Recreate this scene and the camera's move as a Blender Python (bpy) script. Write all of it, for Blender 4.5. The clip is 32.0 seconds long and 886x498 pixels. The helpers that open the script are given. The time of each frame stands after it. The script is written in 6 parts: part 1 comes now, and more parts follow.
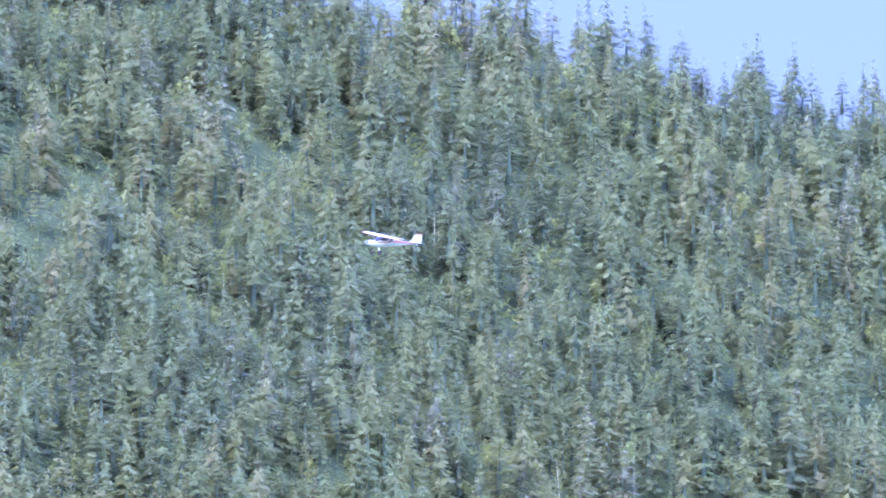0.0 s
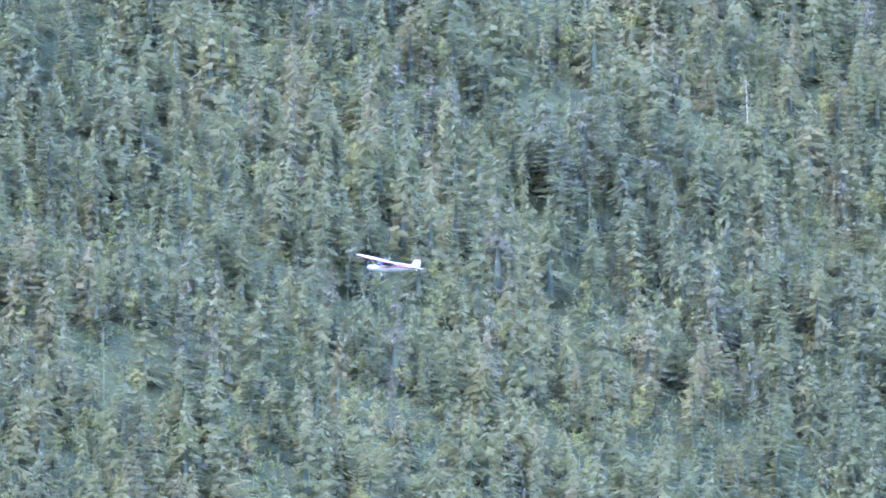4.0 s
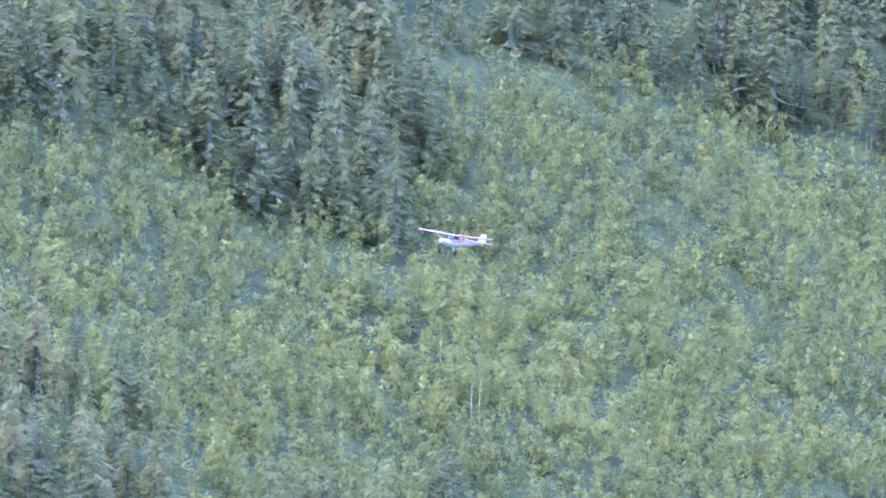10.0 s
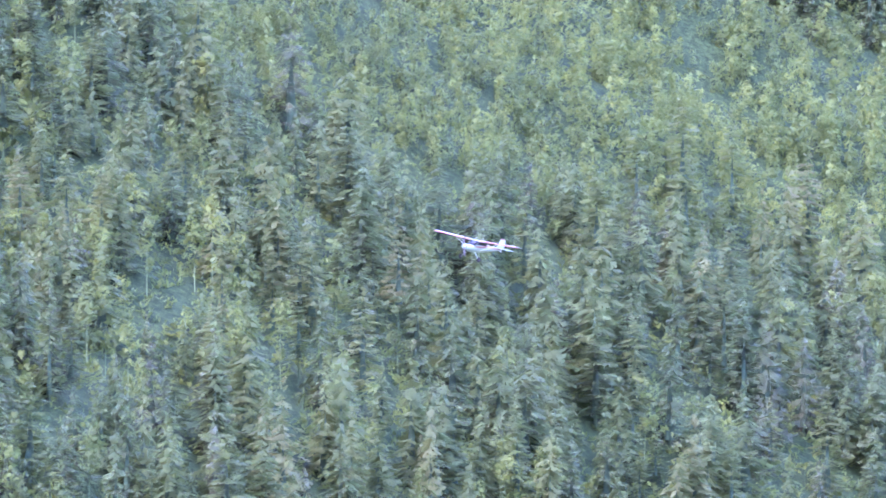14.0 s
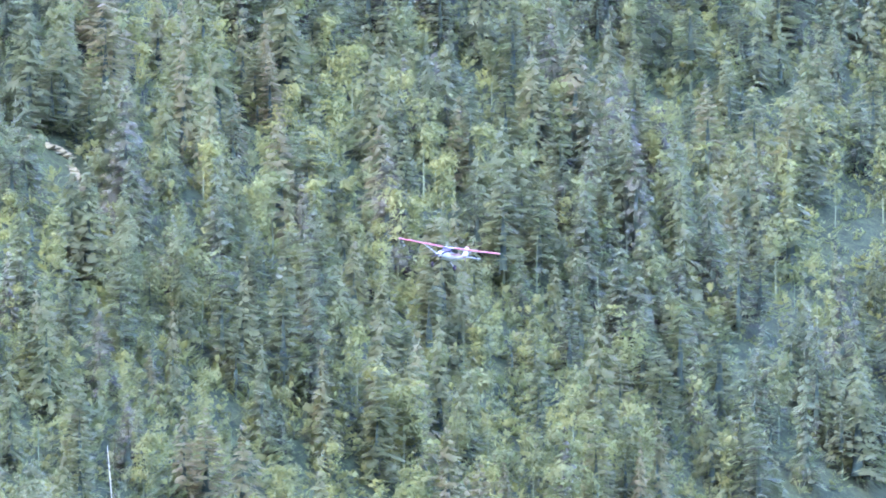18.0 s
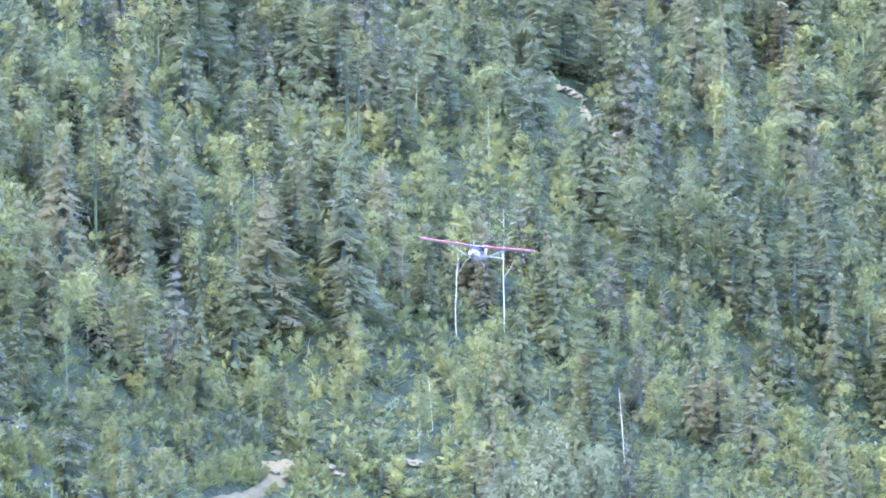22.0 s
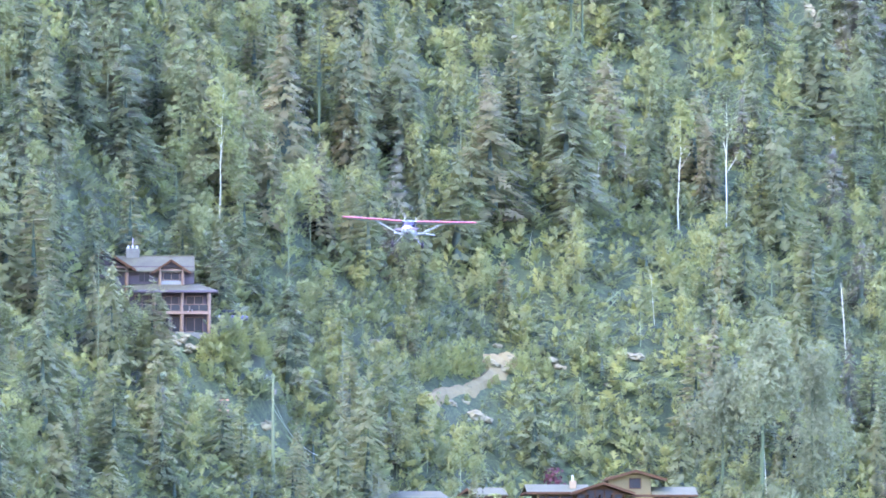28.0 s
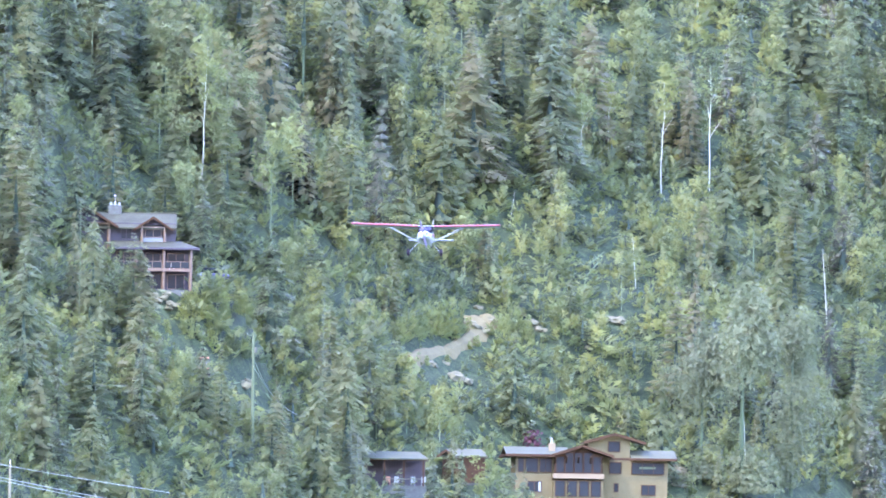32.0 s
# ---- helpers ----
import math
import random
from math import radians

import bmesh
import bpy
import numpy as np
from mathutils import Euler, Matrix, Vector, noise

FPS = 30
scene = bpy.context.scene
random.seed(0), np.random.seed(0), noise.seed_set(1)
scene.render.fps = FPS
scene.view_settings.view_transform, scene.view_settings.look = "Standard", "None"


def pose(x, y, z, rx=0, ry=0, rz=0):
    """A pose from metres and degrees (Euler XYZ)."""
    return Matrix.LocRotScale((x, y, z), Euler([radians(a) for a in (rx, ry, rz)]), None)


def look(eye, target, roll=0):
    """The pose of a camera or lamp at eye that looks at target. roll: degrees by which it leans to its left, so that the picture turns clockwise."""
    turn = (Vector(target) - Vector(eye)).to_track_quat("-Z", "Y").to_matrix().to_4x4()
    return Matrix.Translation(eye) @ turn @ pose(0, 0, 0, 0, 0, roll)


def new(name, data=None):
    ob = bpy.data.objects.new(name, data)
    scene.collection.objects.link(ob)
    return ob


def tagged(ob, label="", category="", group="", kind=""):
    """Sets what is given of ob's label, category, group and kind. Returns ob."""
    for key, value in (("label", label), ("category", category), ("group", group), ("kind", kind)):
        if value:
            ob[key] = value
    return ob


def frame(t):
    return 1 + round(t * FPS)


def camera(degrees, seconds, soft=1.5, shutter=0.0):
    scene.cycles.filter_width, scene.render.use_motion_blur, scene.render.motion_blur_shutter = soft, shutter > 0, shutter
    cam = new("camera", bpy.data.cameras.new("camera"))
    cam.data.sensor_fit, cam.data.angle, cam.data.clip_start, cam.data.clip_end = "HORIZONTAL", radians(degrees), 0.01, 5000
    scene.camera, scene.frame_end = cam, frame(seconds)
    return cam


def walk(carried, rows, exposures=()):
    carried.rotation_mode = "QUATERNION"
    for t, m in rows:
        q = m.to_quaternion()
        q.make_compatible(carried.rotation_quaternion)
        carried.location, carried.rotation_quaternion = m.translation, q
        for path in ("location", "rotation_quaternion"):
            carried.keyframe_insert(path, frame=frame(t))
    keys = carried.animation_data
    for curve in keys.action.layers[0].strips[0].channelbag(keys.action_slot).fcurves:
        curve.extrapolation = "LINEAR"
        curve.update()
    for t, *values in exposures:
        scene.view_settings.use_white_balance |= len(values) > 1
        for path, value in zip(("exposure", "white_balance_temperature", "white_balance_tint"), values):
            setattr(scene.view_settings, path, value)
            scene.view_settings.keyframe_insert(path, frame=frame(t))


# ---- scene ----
EYE = (0.0, 0.0, 1.7)
cam = camera(3.0, 32.0, soft=1.7)


def way(az, el):
    """Unit direction from an azimuth (clockwise from north) and an elevation, in degrees."""
    a, e = radians(az), radians(el)
    return Vector((math.sin(a) * math.cos(e), math.cos(a) * math.cos(e), math.sin(e)))


def aim(az, el, roll):
    """The pose of the tripod head, turned to an azimuth and elevation."""
    return look(EYE, Vector(EYE) + 100 * way(az, el), roll)


walk(cam, [
    (0, aim(16.8084, 4.1418, 0.064)),
    (0.5, aim(16.3016, 4.1127, 0.069)),
    (1, aim(15.8299, 4.0926, 0.093)),
    (1.5, aim(15.3729, 4.0633, 0.106)),
    (2, aim(14.9209, 4.0375, -0.065)),
    (2.5, aim(14.4620, 4.0162, -0.039)),
    (3, aim(13.9968, 3.9888, -0.225)),
    (3.5, aim(13.5270, 3.9643, -0.178)),
    (4, aim(13.0622, 3.9429, -0.179)),
    (4.5, aim(12.6017, 3.9242, -0.236)),
    (6.5, aim(10.8326, 3.7551, 0.189)),
    (7, aim(10.4467, 3.7137, 0.106)),
    (7.5, aim(10.0715, 3.6763, 0.256)),
    (8, aim(9.6611, 3.6394, 0.168)),
    (8.5, aim(9.1962, 3.5933, 0.158)),
    (9, aim(8.7008, 3.5297, 0.139)),
    (9.5, aim(8.2334, 3.4678, 0.208)),
    (10, aim(7.8292, 3.4019, 0.273)),
    (10.5, aim(7.4755, 3.3360, 0.233)),
    (11, aim(7.1537, 3.2824, 0.169)),
    (11.5, aim(6.8280, 3.2459, -0.075)),
    (12, aim(6.4454, 3.2130, -0.148)),
    (12.5, aim(6.0020, 3.1797, -0.231)),
    (13, aim(5.5538, 3.1451, -0.222)),
    (13.5, aim(5.1406, 3.1199, -0.239)),
    (14, aim(4.7635, 3.0986, -0.097)),
    (14.5, aim(4.4217, 3.0801, -0.033)),
    (15, aim(4.1115, 3.0588, -0.055)),
    (15.5, aim(3.8226, 3.0277, -0.206)),
    (17.5, aim(2.6803, 2.9202, -0.209)),
    (18, aim(2.4280, 2.8783, -0.380)),
    (18.5, aim(2.1758, 2.8403, -0.354)),
    (19, aim(1.9067, 2.8128, -0.386)),
    (19.5, aim(1.6250, 2.7857, -0.339)),
    (20, aim(1.3745, 2.7485, -0.203)),
    (20.5, aim(1.1660, 2.7122, -0.191)),
    (21, aim(0.9890, 2.6985, -0.243)),
    (21.5, aim(0.8366, 2.6999, -0.329)),
    (22, aim(0.6934, 2.6916, -0.367)),
    (22.5, aim(0.5491, 2.6820, -0.349)),
    (23, aim(0.4156, 2.6859, -0.251)),
    (23.5, aim(0.3156, 2.6752, -0.238)),
    (24, aim(0.2655, 2.6415, -0.167)),
    (24.5, aim(0.2293, 2.5955, -0.201)),
    (25, aim(0.1641, 2.5462, -0.220)),
    (25.5, aim(0.0909, 2.5008, -0.247)),
    (27.5, aim(-0.0350, 2.3702, -0.022)),
    (28, aim(-0.0619, 2.3320, 0.077)),
    (28.5, aim(-0.0608, 2.2998, 0.221)),
    (29, aim(-0.0350, 2.2671, 0.368)),
    (29.5, aim(-0.0103, 2.2439, 0.422)),
    (30, aim(-0.0073, 2.2271, 0.521)),
    (30.5, aim(-0.0117, 2.2125, 0.677)),
    (31, aim(-0.0144, 2.2062, 0.799)),
    (31.5, aim(-0.0083, 2.2049, 0.760)),
    (32, aim(0.0000, 2.2000, 0.853)),
], exposures=[(0.0, 4.54, 5150, 70), (1.0, 4.64, 5150, 71), (4.0, 4.53, 5150, 70), (8.0, 4.45, 5170, 68), (10.0, 4.40, 5170, 67), (15.0, 4.63, 5230, 67), (20.0, 4.69, 5230, 68), (32.0, 4.69, 5320, 68)])

# ---- light ----
SUN_AZ, SUN_EL = -130.0, 52.0            # compass azimuth and elevation of the sun, degrees
world = bpy.data.worlds.new("sky")
scene.world = world
world.use_nodes = True
wn = world.node_tree.nodes
sky = wn.new("ShaderNodeTexSky")
sky.sky_type = 'NISHITA'
sky.sun_disc = False
sky.sun_elevation = radians(SUN_EL)
sky.sun_rotation = radians(SUN_AZ)
sky.dust_density = 0.6
sky.air_density = 1.2
sky.ozone_density = 1.5
world.node_tree.links.new(sky.outputs[0], wn["Background"].inputs[0])
wn["Background"].inputs[1].default_value = 0.15
sun_data = bpy.data.lights.new("sun", 'SUN')
sun_data.energy = 0.46
sun_data.angle = radians(1.0)
sun_data.color = (1.0, 0.91, 0.60)
sun = new("sun", sun_data)
sun.matrix_world = look((0, 0, 500), Vector((0, 0, 500)) - way(SUN_AZ, SUN_EL))

# ---- materials ----
def material(name, colours, scale=1.0, rough=0.8, bump=0.3, metal=0.0, detail=6.0, speck=0.0, through_light=0.0, by="", spread=0.0, coord="Object", stretch=(1, 1, 1)):
    """A surface whose colour runs through colours by noise at two sizes. by: 'tone' adds the mesh's tone attribute,
    'random' the object's random number, 'island' each piece's; spread says how much. through_light: share of light let through, for leaves."""
    m = bpy.data.materials.new(name)
    m.use_nodes = True
    nt = m.node_tree
    n, link = nt.nodes, nt.links.new
    p = n["Principled BSDF"]
    co = n.new("ShaderNodeTexCoord")
    mp = n.new("ShaderNodeMapping")
    mp.inputs["Scale"].default_value = stretch
    link(co.outputs[coord], mp.inputs[0])
    big = n.new("ShaderNodeTexNoise")
    big.inputs["Scale"].default_value = scale
    big.inputs["Detail"].default_value = detail
    big.inputs["Roughness"].default_value = 0.65
    fine = n.new("ShaderNodeTexNoise")
    fine.inputs["Scale"].default_value = scale * 9
    fine.inputs["Detail"].default_value = 3
    link(mp.outputs[0], big.inputs[0])
    link(mp.outputs[0], fine.inputs[0])
    mix = n.new("ShaderNodeMath")
    mix.operation = 'MULTIPLY_ADD'
    link(fine.outputs[0], mix.inputs[0])
    mix.inputs[1].default_value = 0.5 + speck
    sh = n.new("ShaderNodeMath")
    sh.operation = 'MULTIPLY_ADD'
    link(big.outputs[0], sh.inputs[0])
    sh.inputs[1].default_value = 1.5
    sh.inputs[2].default_value = -0.5 - speck / 2
    link(sh.outputs[0], mix.inputs[2])
    value = mix.outputs[0]
    if by:
        if by == "tone":
            src = n.new("ShaderNodeAttribute")
            src.attribute_name = "tone"
            out = src.outputs["Fac"]
        elif by == "random":
            src = n.new("ShaderNodeObjectInfo")
            out = src.outputs["Random"]
        else:
            src = n.new("ShaderNodeNewGeometry")
            out = src.outputs["Random Per Island"]
        blend = n.new("ShaderNodeMix")
        blend.data_type = 'FLOAT'
        blend.inputs[0].default_value = spread
        link(value, blend.inputs[2])
        link(out, blend.inputs[3])
        value = blend.outputs[0]
        if through_light:
            piece = n.new("ShaderNodeNewGeometry")
            vary = n.new("ShaderNodeMath")
            vary.operation = 'MULTIPLY_ADD'
            link(piece.outputs["Random Per Island"], vary.inputs[0])
            vary.inputs[1].default_value = 0.14
            lower = n.new("ShaderNodeMath")
            lower.operation = 'SUBTRACT'
            link(value, lower.inputs[0])
            lower.inputs[1].default_value = 0.07
            link(lower.outputs[0], vary.inputs[2])
            value = vary.outputs[0]
    ramp = n.new("ShaderNodeValToRGB")
    els = ramp.color_ramp.elements
    while len(els) < len(colours):
        els.new(0.5)
    for i, c in enumerate(colours):
        els[i].position = i / (len(colours) - 1) if len(colours) > 1 else 0
        els[i].color = (*c, 1)
    link(value, ramp.inputs[0])
    link(ramp.outputs[0], p.inputs["Base Color"])
    p.inputs["Roughness"].default_value = rough
    p.inputs["Metallic"].default_value = metal
    if rough > 0.75:
        p.inputs["Specular IOR Level"].default_value = 0.15
    if bump:
        b = n.new("ShaderNodeBump")
        b.inputs["Strength"].default_value = bump
        b.inputs["Distance"].default_value = 0.05
        link(mix.outputs[0], b.inputs["Height"])
        link(b.outputs[0], p.inputs["Normal"])
    if through_light:
        p.inputs["Specular IOR Level"].default_value = 0.25
        tl = n.new("ShaderNodeBsdfTranslucent")
        link(ramp.outputs[0], tl.inputs[0])
        ms = n.new("ShaderNodeMixShader")
        ms.inputs[0].default_value = through_light
        link(p.outputs[0], ms.inputs[1])
        link(tl.outputs[0], ms.inputs[2])
        link(ms.outputs[0], n["Material Output"].inputs[0])
    return m


def foliage(name, colours, by, spread, share, gaps, grain, fingers=3.0, loose=0.2):
    """Needles or leaves: tone by tree and by spray, fine grain and relief, ragged gaps between the leaves, and light through and between them (loose: the share of open air within a spray)."""
    m = material(name, colours, 0.05, 0.7, 0, through_light=share, by=by, spread=spread)
    n, link = m.node_tree.nodes, m.node_tree.links.new
    p = n["Principled BSDF"]
    geo = n.new("ShaderNodeNewGeometry")
    fine = n.new("ShaderNodeTexNoise")
    fine.inputs["Scale"].default_value = grain * 0.5
    fine.inputs["Detail"].default_value = 3.0
    link(geo.outputs["Position"], fine.inputs[0])
    b = n.new("ShaderNodeBump")
    b.inputs["Strength"].default_value = 0.25
    b.inputs["Distance"].default_value = 0.3
    link(fine.outputs[0], b.inputs["Height"])
    link(b.outputs[0], p.inputs["Normal"])
    tl = [q for q in n if q.type == 'BSDF_TRANSLUCENT'][0]
    link(b.outputs[0], tl.inputs["Normal"])
    holes = n.new("ShaderNodeTexNoise")
    holes.inputs["Scale"].default_value = grain * 0.33
    holes.inputs["Detail"].default_value = 2.5
    link(geo.outputs["Position"], holes.inputs[0])
    cut = n.new("ShaderNodeMath")
    cut.operation = 'LESS_THAN'
    cut.inputs[1].default_value = gaps
    link(holes.outputs[0], cut.inputs[0])
    clear = n.new("ShaderNodeBsdfTransparent")
    both = n.new("ShaderNodeMixShader")
    whole = [q for q in n if q.type == 'MIX_SHADER' and q is not both][0]
    # sprays end in separate fingers, as twigs and leaf stalks do
    leaf = n.new("ShaderNodeAttribute")
    leaf.attribute_name = "leaf"
    axes = n.new("ShaderNodeSeparateXYZ")
    link(leaf.outputs["Vector"], axes.inputs[0])

    def calc(op, a, b=0.0, c=0.0):
        q = n.new("ShaderNodeMath")
        q.operation = op
        for k, value in enumerate((a, b, c)):
            if isinstance(value, float):
                q.inputs[k].default_value = value
            else:
                link(value, q.inputs[k])
        return q.outputs[0]

    out = calc('ABSOLUTE', axes.outputs[0])
    along = calc('MULTIPLY_ADD', out, -0.4, axes.outputs[1])
    wave = calc('SINE', calc('MULTIPLY_ADD', along, 6.283 * fingers, calc('MULTIPLY', fine.outputs[0], 5.0)))
    gap = calc('LESS_THAN', wave, calc('MULTIPLY_ADD', out, 2.6, -1.2))
    link(calc('MAXIMUM', calc('MAXIMUM', cut.outputs[0], gap), loose), both.inputs[0])
    link(whole.outputs[0], both.inputs[1])
    link(clear.outputs[0], both.inputs[2])
    link(both.outputs[0], n["Material Output"].inputs[0])
    return m


NEEDLES = [(0.0585, 0.0873, 0.0340), (0.0702, 0.1024, 0.0354), (0.0840, 0.1167, 0.0370), (0.1032, 0.1290, 0.0391), (0.1242, 0.1242, 0.0488)]
LEAVES = [(0.0704, 0.1004, 0.0338), (0.0926, 0.1279, 0.0347), (0.1188, 0.1554, 0.0356), (0.1550, 0.1850, 0.0372)]
M_NEEDLE = foliage("needles", NEEDLES, "tone", 0.75, 0.55, 0.375, 6.0)
M_NEEDLE_ONE = foliage("needles_single", NEEDLES, "random", 0.75, 0.55, 0.375, 6.0)
M_LEAF = foliage("broad_leaves", LEAVES, "tone", 0.75, 0.55, 0.39, 5.5, 3.0)
M_LEAF_ONE = foliage("broad_leaves_single", LEAVES, "random", 0.75, 0.55, 0.39, 5.5, 3.0)
M_UNDER = foliage("shrub_leaves", LEAVES, "tone", 0.75, 0.55, 0.33, 7.5, 3.0, 0.05)
M_UNDER_ONE = foliage("shrub_leaves_single", LEAVES, "random", 0.75, 0.55, 0.33, 7.5, 3.0, 0.05)
M_POPLAR = foliage("poplar_leaves", [(0.0658, 0.0920, 0.0397), (0.0858, 0.1160, 0.0418), (0.1077, 0.1380, 0.0437)], "random", 0.4, 0.5, 0.33, 6.0, 3.0, 0.05)
M_DYING = foliage("dying_needles", [(0.0607, 0.0798, 0.0340), (0.0778, 0.0992, 0.0408), (0.0987, 0.1185, 0.0490)], "tone", 0.6, 0.45, 0.43, 6.0, 3.0, 0.3)
M_BARK = material("bark", [(0.0196, 0.0350, 0.0124), (0.0326, 0.0562, 0.0198), (0.0556, 0.0937, 0.0322)], 1.5, 0.9, 0.5)
# crown cores: the shade between boughs is put into their dark green
M_INNER_SHADE = material("inner_twigs", [(0.0155, 0.0317, 0.0166), (0.0244, 0.0482, 0.0248), (0.0366, 0.0673, 0.0340)], 3.0, 0.95, 1.0)
M_BIRCH = material("birch_bark", [(0.0689, 0.0777, 0.0414), (0.2180, 0.2617, 0.1474), (0.3098, 0.3813, 0.2210)], 1.2, 0.7, 0.3, stretch=(1, 1, 0.6))
M_DEAD = material("dead_wood", [(0.0390, 0.0583, 0.0226), (0.0707, 0.1069, 0.0410), (0.1072, 0.1621, 0.0633)], 1.2, 0.85, 0.4)
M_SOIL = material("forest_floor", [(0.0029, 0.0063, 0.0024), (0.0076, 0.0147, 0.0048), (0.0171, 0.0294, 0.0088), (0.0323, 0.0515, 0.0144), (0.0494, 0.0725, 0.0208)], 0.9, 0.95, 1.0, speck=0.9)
M_SOIL.node_tree.nodes["Principled BSDF"].inputs["Specular IOR Level"].default_value = 0.1
M_ROCK = material("pale_rock", [(0.0386, 0.0415, 0.0165), (0.0698, 0.0757, 0.0294), (0.1013, 0.1094, 0.0431)], 0.9, 0.85, 1.0)
M_GRAVEL = material("gravel", [(0.0537, 0.0511, 0.0153), (0.0724, 0.0693, 0.0209), (0.0927, 0.0899, 0.0275)], 0.5, 0.95, 0.5, speck=0.3)
M_TWIG = material("bare_twigs", [(0.0338, 0.0448, 0.0219), (0.0507, 0.0688, 0.0332), (0.0675, 0.0930, 0.0453)], 0.5, 0.9, 0, by="random", spread=0.3)
M_LOG = material("stained_log", [(0.0351, 0.0219, 0.0014), (0.0544, 0.0364, 0.0023), (0.0701, 0.0535, 0.0032)], 1.2, 0.55, 0.3, stretch=(1, 1, 0.3))
# brown boards, darkened so that the facade reads as lying in shade
M_SIDING = material("brown_boards", [(0.0056, 0.0061, 0.0020), (0.0095, 0.0099, 0.0030), (0.0122, 0.0130, 0.0039)], 1.0, 0.7, 0.3)
M_SHINGLE = material("brown_shingle", [(0.0155, 0.0188, 0.0071), (0.0258, 0.0314, 0.0120), (0.0397, 0.0489, 0.0188)], 0.5, 0.9, 0.6, speck=0.3)
M_PALE_ROOF = material("grey_roofing", [(0.0299, 0.0363, 0.0129), (0.0376, 0.0460, 0.0164), (0.0472, 0.0580, 0.0211)], 0.5, 0.8, 0.4, speck=0.2)
M_YELLOW = material("yellow_plaster", [(0.0632, 0.0585, 0.0178), (0.0773, 0.0719, 0.0225), (0.0901, 0.0845, 0.0271)], 0.6, 0.85, 0.2)
M_TRIM = material("dark_red_trim", [(0.0192, 0.0107, 0.0018), (0.0288, 0.0163, 0.0028), (0.0384, 0.0219, 0.0037)], 1.0, 0.8, 0.2)
M_STONE = material("chimney_stone", [(0.0295, 0.0364, 0.0217), (0.0492, 0.0607, 0.0359), (0.0737, 0.0918, 0.0552)], 2.0, 0.85, 0.6)
M_METAL = material("dull_metal", [(0.45, 0.45, 0.45), (0.6, 0.6, 0.6)], 2.0, 0.4, 0.1, metal=0.8)
M_WHITE = material("white_paint", [(0.1260, 0.1660, 0.1176), (0.1378, 0.1806, 0.1279), (0.1494, 0.1956, 0.1356)], 0.6, 0.35, 0.02)
M_RED = material("red_paint", [(0.1133, 0.0151, 0.0047), (0.1400, 0.0209, 0.0059), (0.1600, 0.0300, 0.0077)], 0.6, 0.35, 0.02)
M_TYRE = material("black_rubber", [(0.004, 0.004, 0.0042), (0.009, 0.009, 0.009)], 3, 0.8, 0.2)
M_POLE_GREEN = material("weathered_green_pole", [(0.0349, 0.0566, 0.0217), (0.0503, 0.0756, 0.0279), (0.0629, 0.0907, 0.0337)], 0.8, 0.85, 0.3)
M_POLE_TAN = material("weathered_pole", [(0.0638, 0.0674, 0.0299), (0.0884, 0.0978, 0.0461), (0.1082, 0.1248, 0.0622)], 0.8, 0.85, 0.3)
M_CABLE = material("cable", [(0.1279, 0.1754, 0.1113), (0.1573, 0.2158, 0.1380)], 1, 0.5, 0)
M_REDLEAF = material("red_leaves", [(0.0240, 0.0076, 0.0065), (0.0408, 0.0139, 0.0108), (0.0576, 0.0221, 0.0151)], 0.3, 0.7, 0, through_light=0.3, by="island", spread=0.6)
M_BLUE = material("dark_blue_paint", [(0.0042, 0.0063, 0.0105), (0.0063, 0.0095, 0.0149)], 1, 0.3, 0)
M_ORANGE = material("orange_paint", [(0.1680, 0.0805, 0.0175), (0.2240, 0.1120, 0.0245)], 1, 0.5, 0.1)


M_CANOPY = material("dark_cabin_glass", [(0.012, 0.014, 0.02), (0.03, 0.034, 0.045)], 1.0, 0.1, 0)


def glow(name, colours):
    """Bright air: colours run from low to high over the object's height."""
    m = bpy.data.materials.new(name)
    m.use_nodes = True
    n, link = m.node_tree.nodes, m.node_tree.links.new
    n.remove(n["Principled BSDF"])
    co = n.new("ShaderNodeTexCoord")
    sep = n.new("ShaderNodeSeparateXYZ")
    link(co.outputs["Generated"], sep.inputs[0])
    ramp = n.new("ShaderNodeValToRGB")
    for e, c in zip(ramp.color_ramp.elements, colours):
        e.color = (*c, 1)
    link(sep.outputs[2], ramp.inputs[0])
    em = n.new("ShaderNodeEmission")
    link(ramp.outputs[0], em.inputs[0])
    link(em.outputs[0], n["Material Output"].inputs[0])
    return m


M_SKY = glow("far_sky", [(0.0225, 0.0370, 0.0465), (0.0145, 0.0285, 0.0450)])

M_PROP = material("grey_propeller", [(0.010, 0.010, 0.011), (0.018, 0.018, 0.019)], 2, 0.6, 0)

# ---- ground ----
SLOPE = 0.45
MID_AZ = [-3, 0, 1, 1.9, 2.7, 4.1, 5.56, 7.16, 8.2, 9.2, 10.8, 12.6, 14, 16.8, 20]
MID_EL = [2.2, 2.25, 2.70, 2.81, 2.92, 3.06, 3.15, 3.29, 3.47, 3.60, 3.76, 3.93, 3.99, 4.14, 4.2]
PADS = []                                   # level places for houses: x, y, z, radius


def rise(az):
    """By azimuth: where the hillside starts and where its crest lies, in metres from the eye."""
    az = np.clip(az, -25.0, 24.0)
    el = np.interp(az, MID_AZ, MID_EL)
    mid = 2330 + 95 * np.clip(az, -6, 24)
    foot = mid - mid * np.tan(np.radians(el)) / SLOPE
    crest_el = np.radians(4.93 - 0.22 * (np.clip(az, -8, 24) - 16.65))
    crest = SLOPE * foot / (SLOPE - np.tan(crest_el))
    return foot, crest


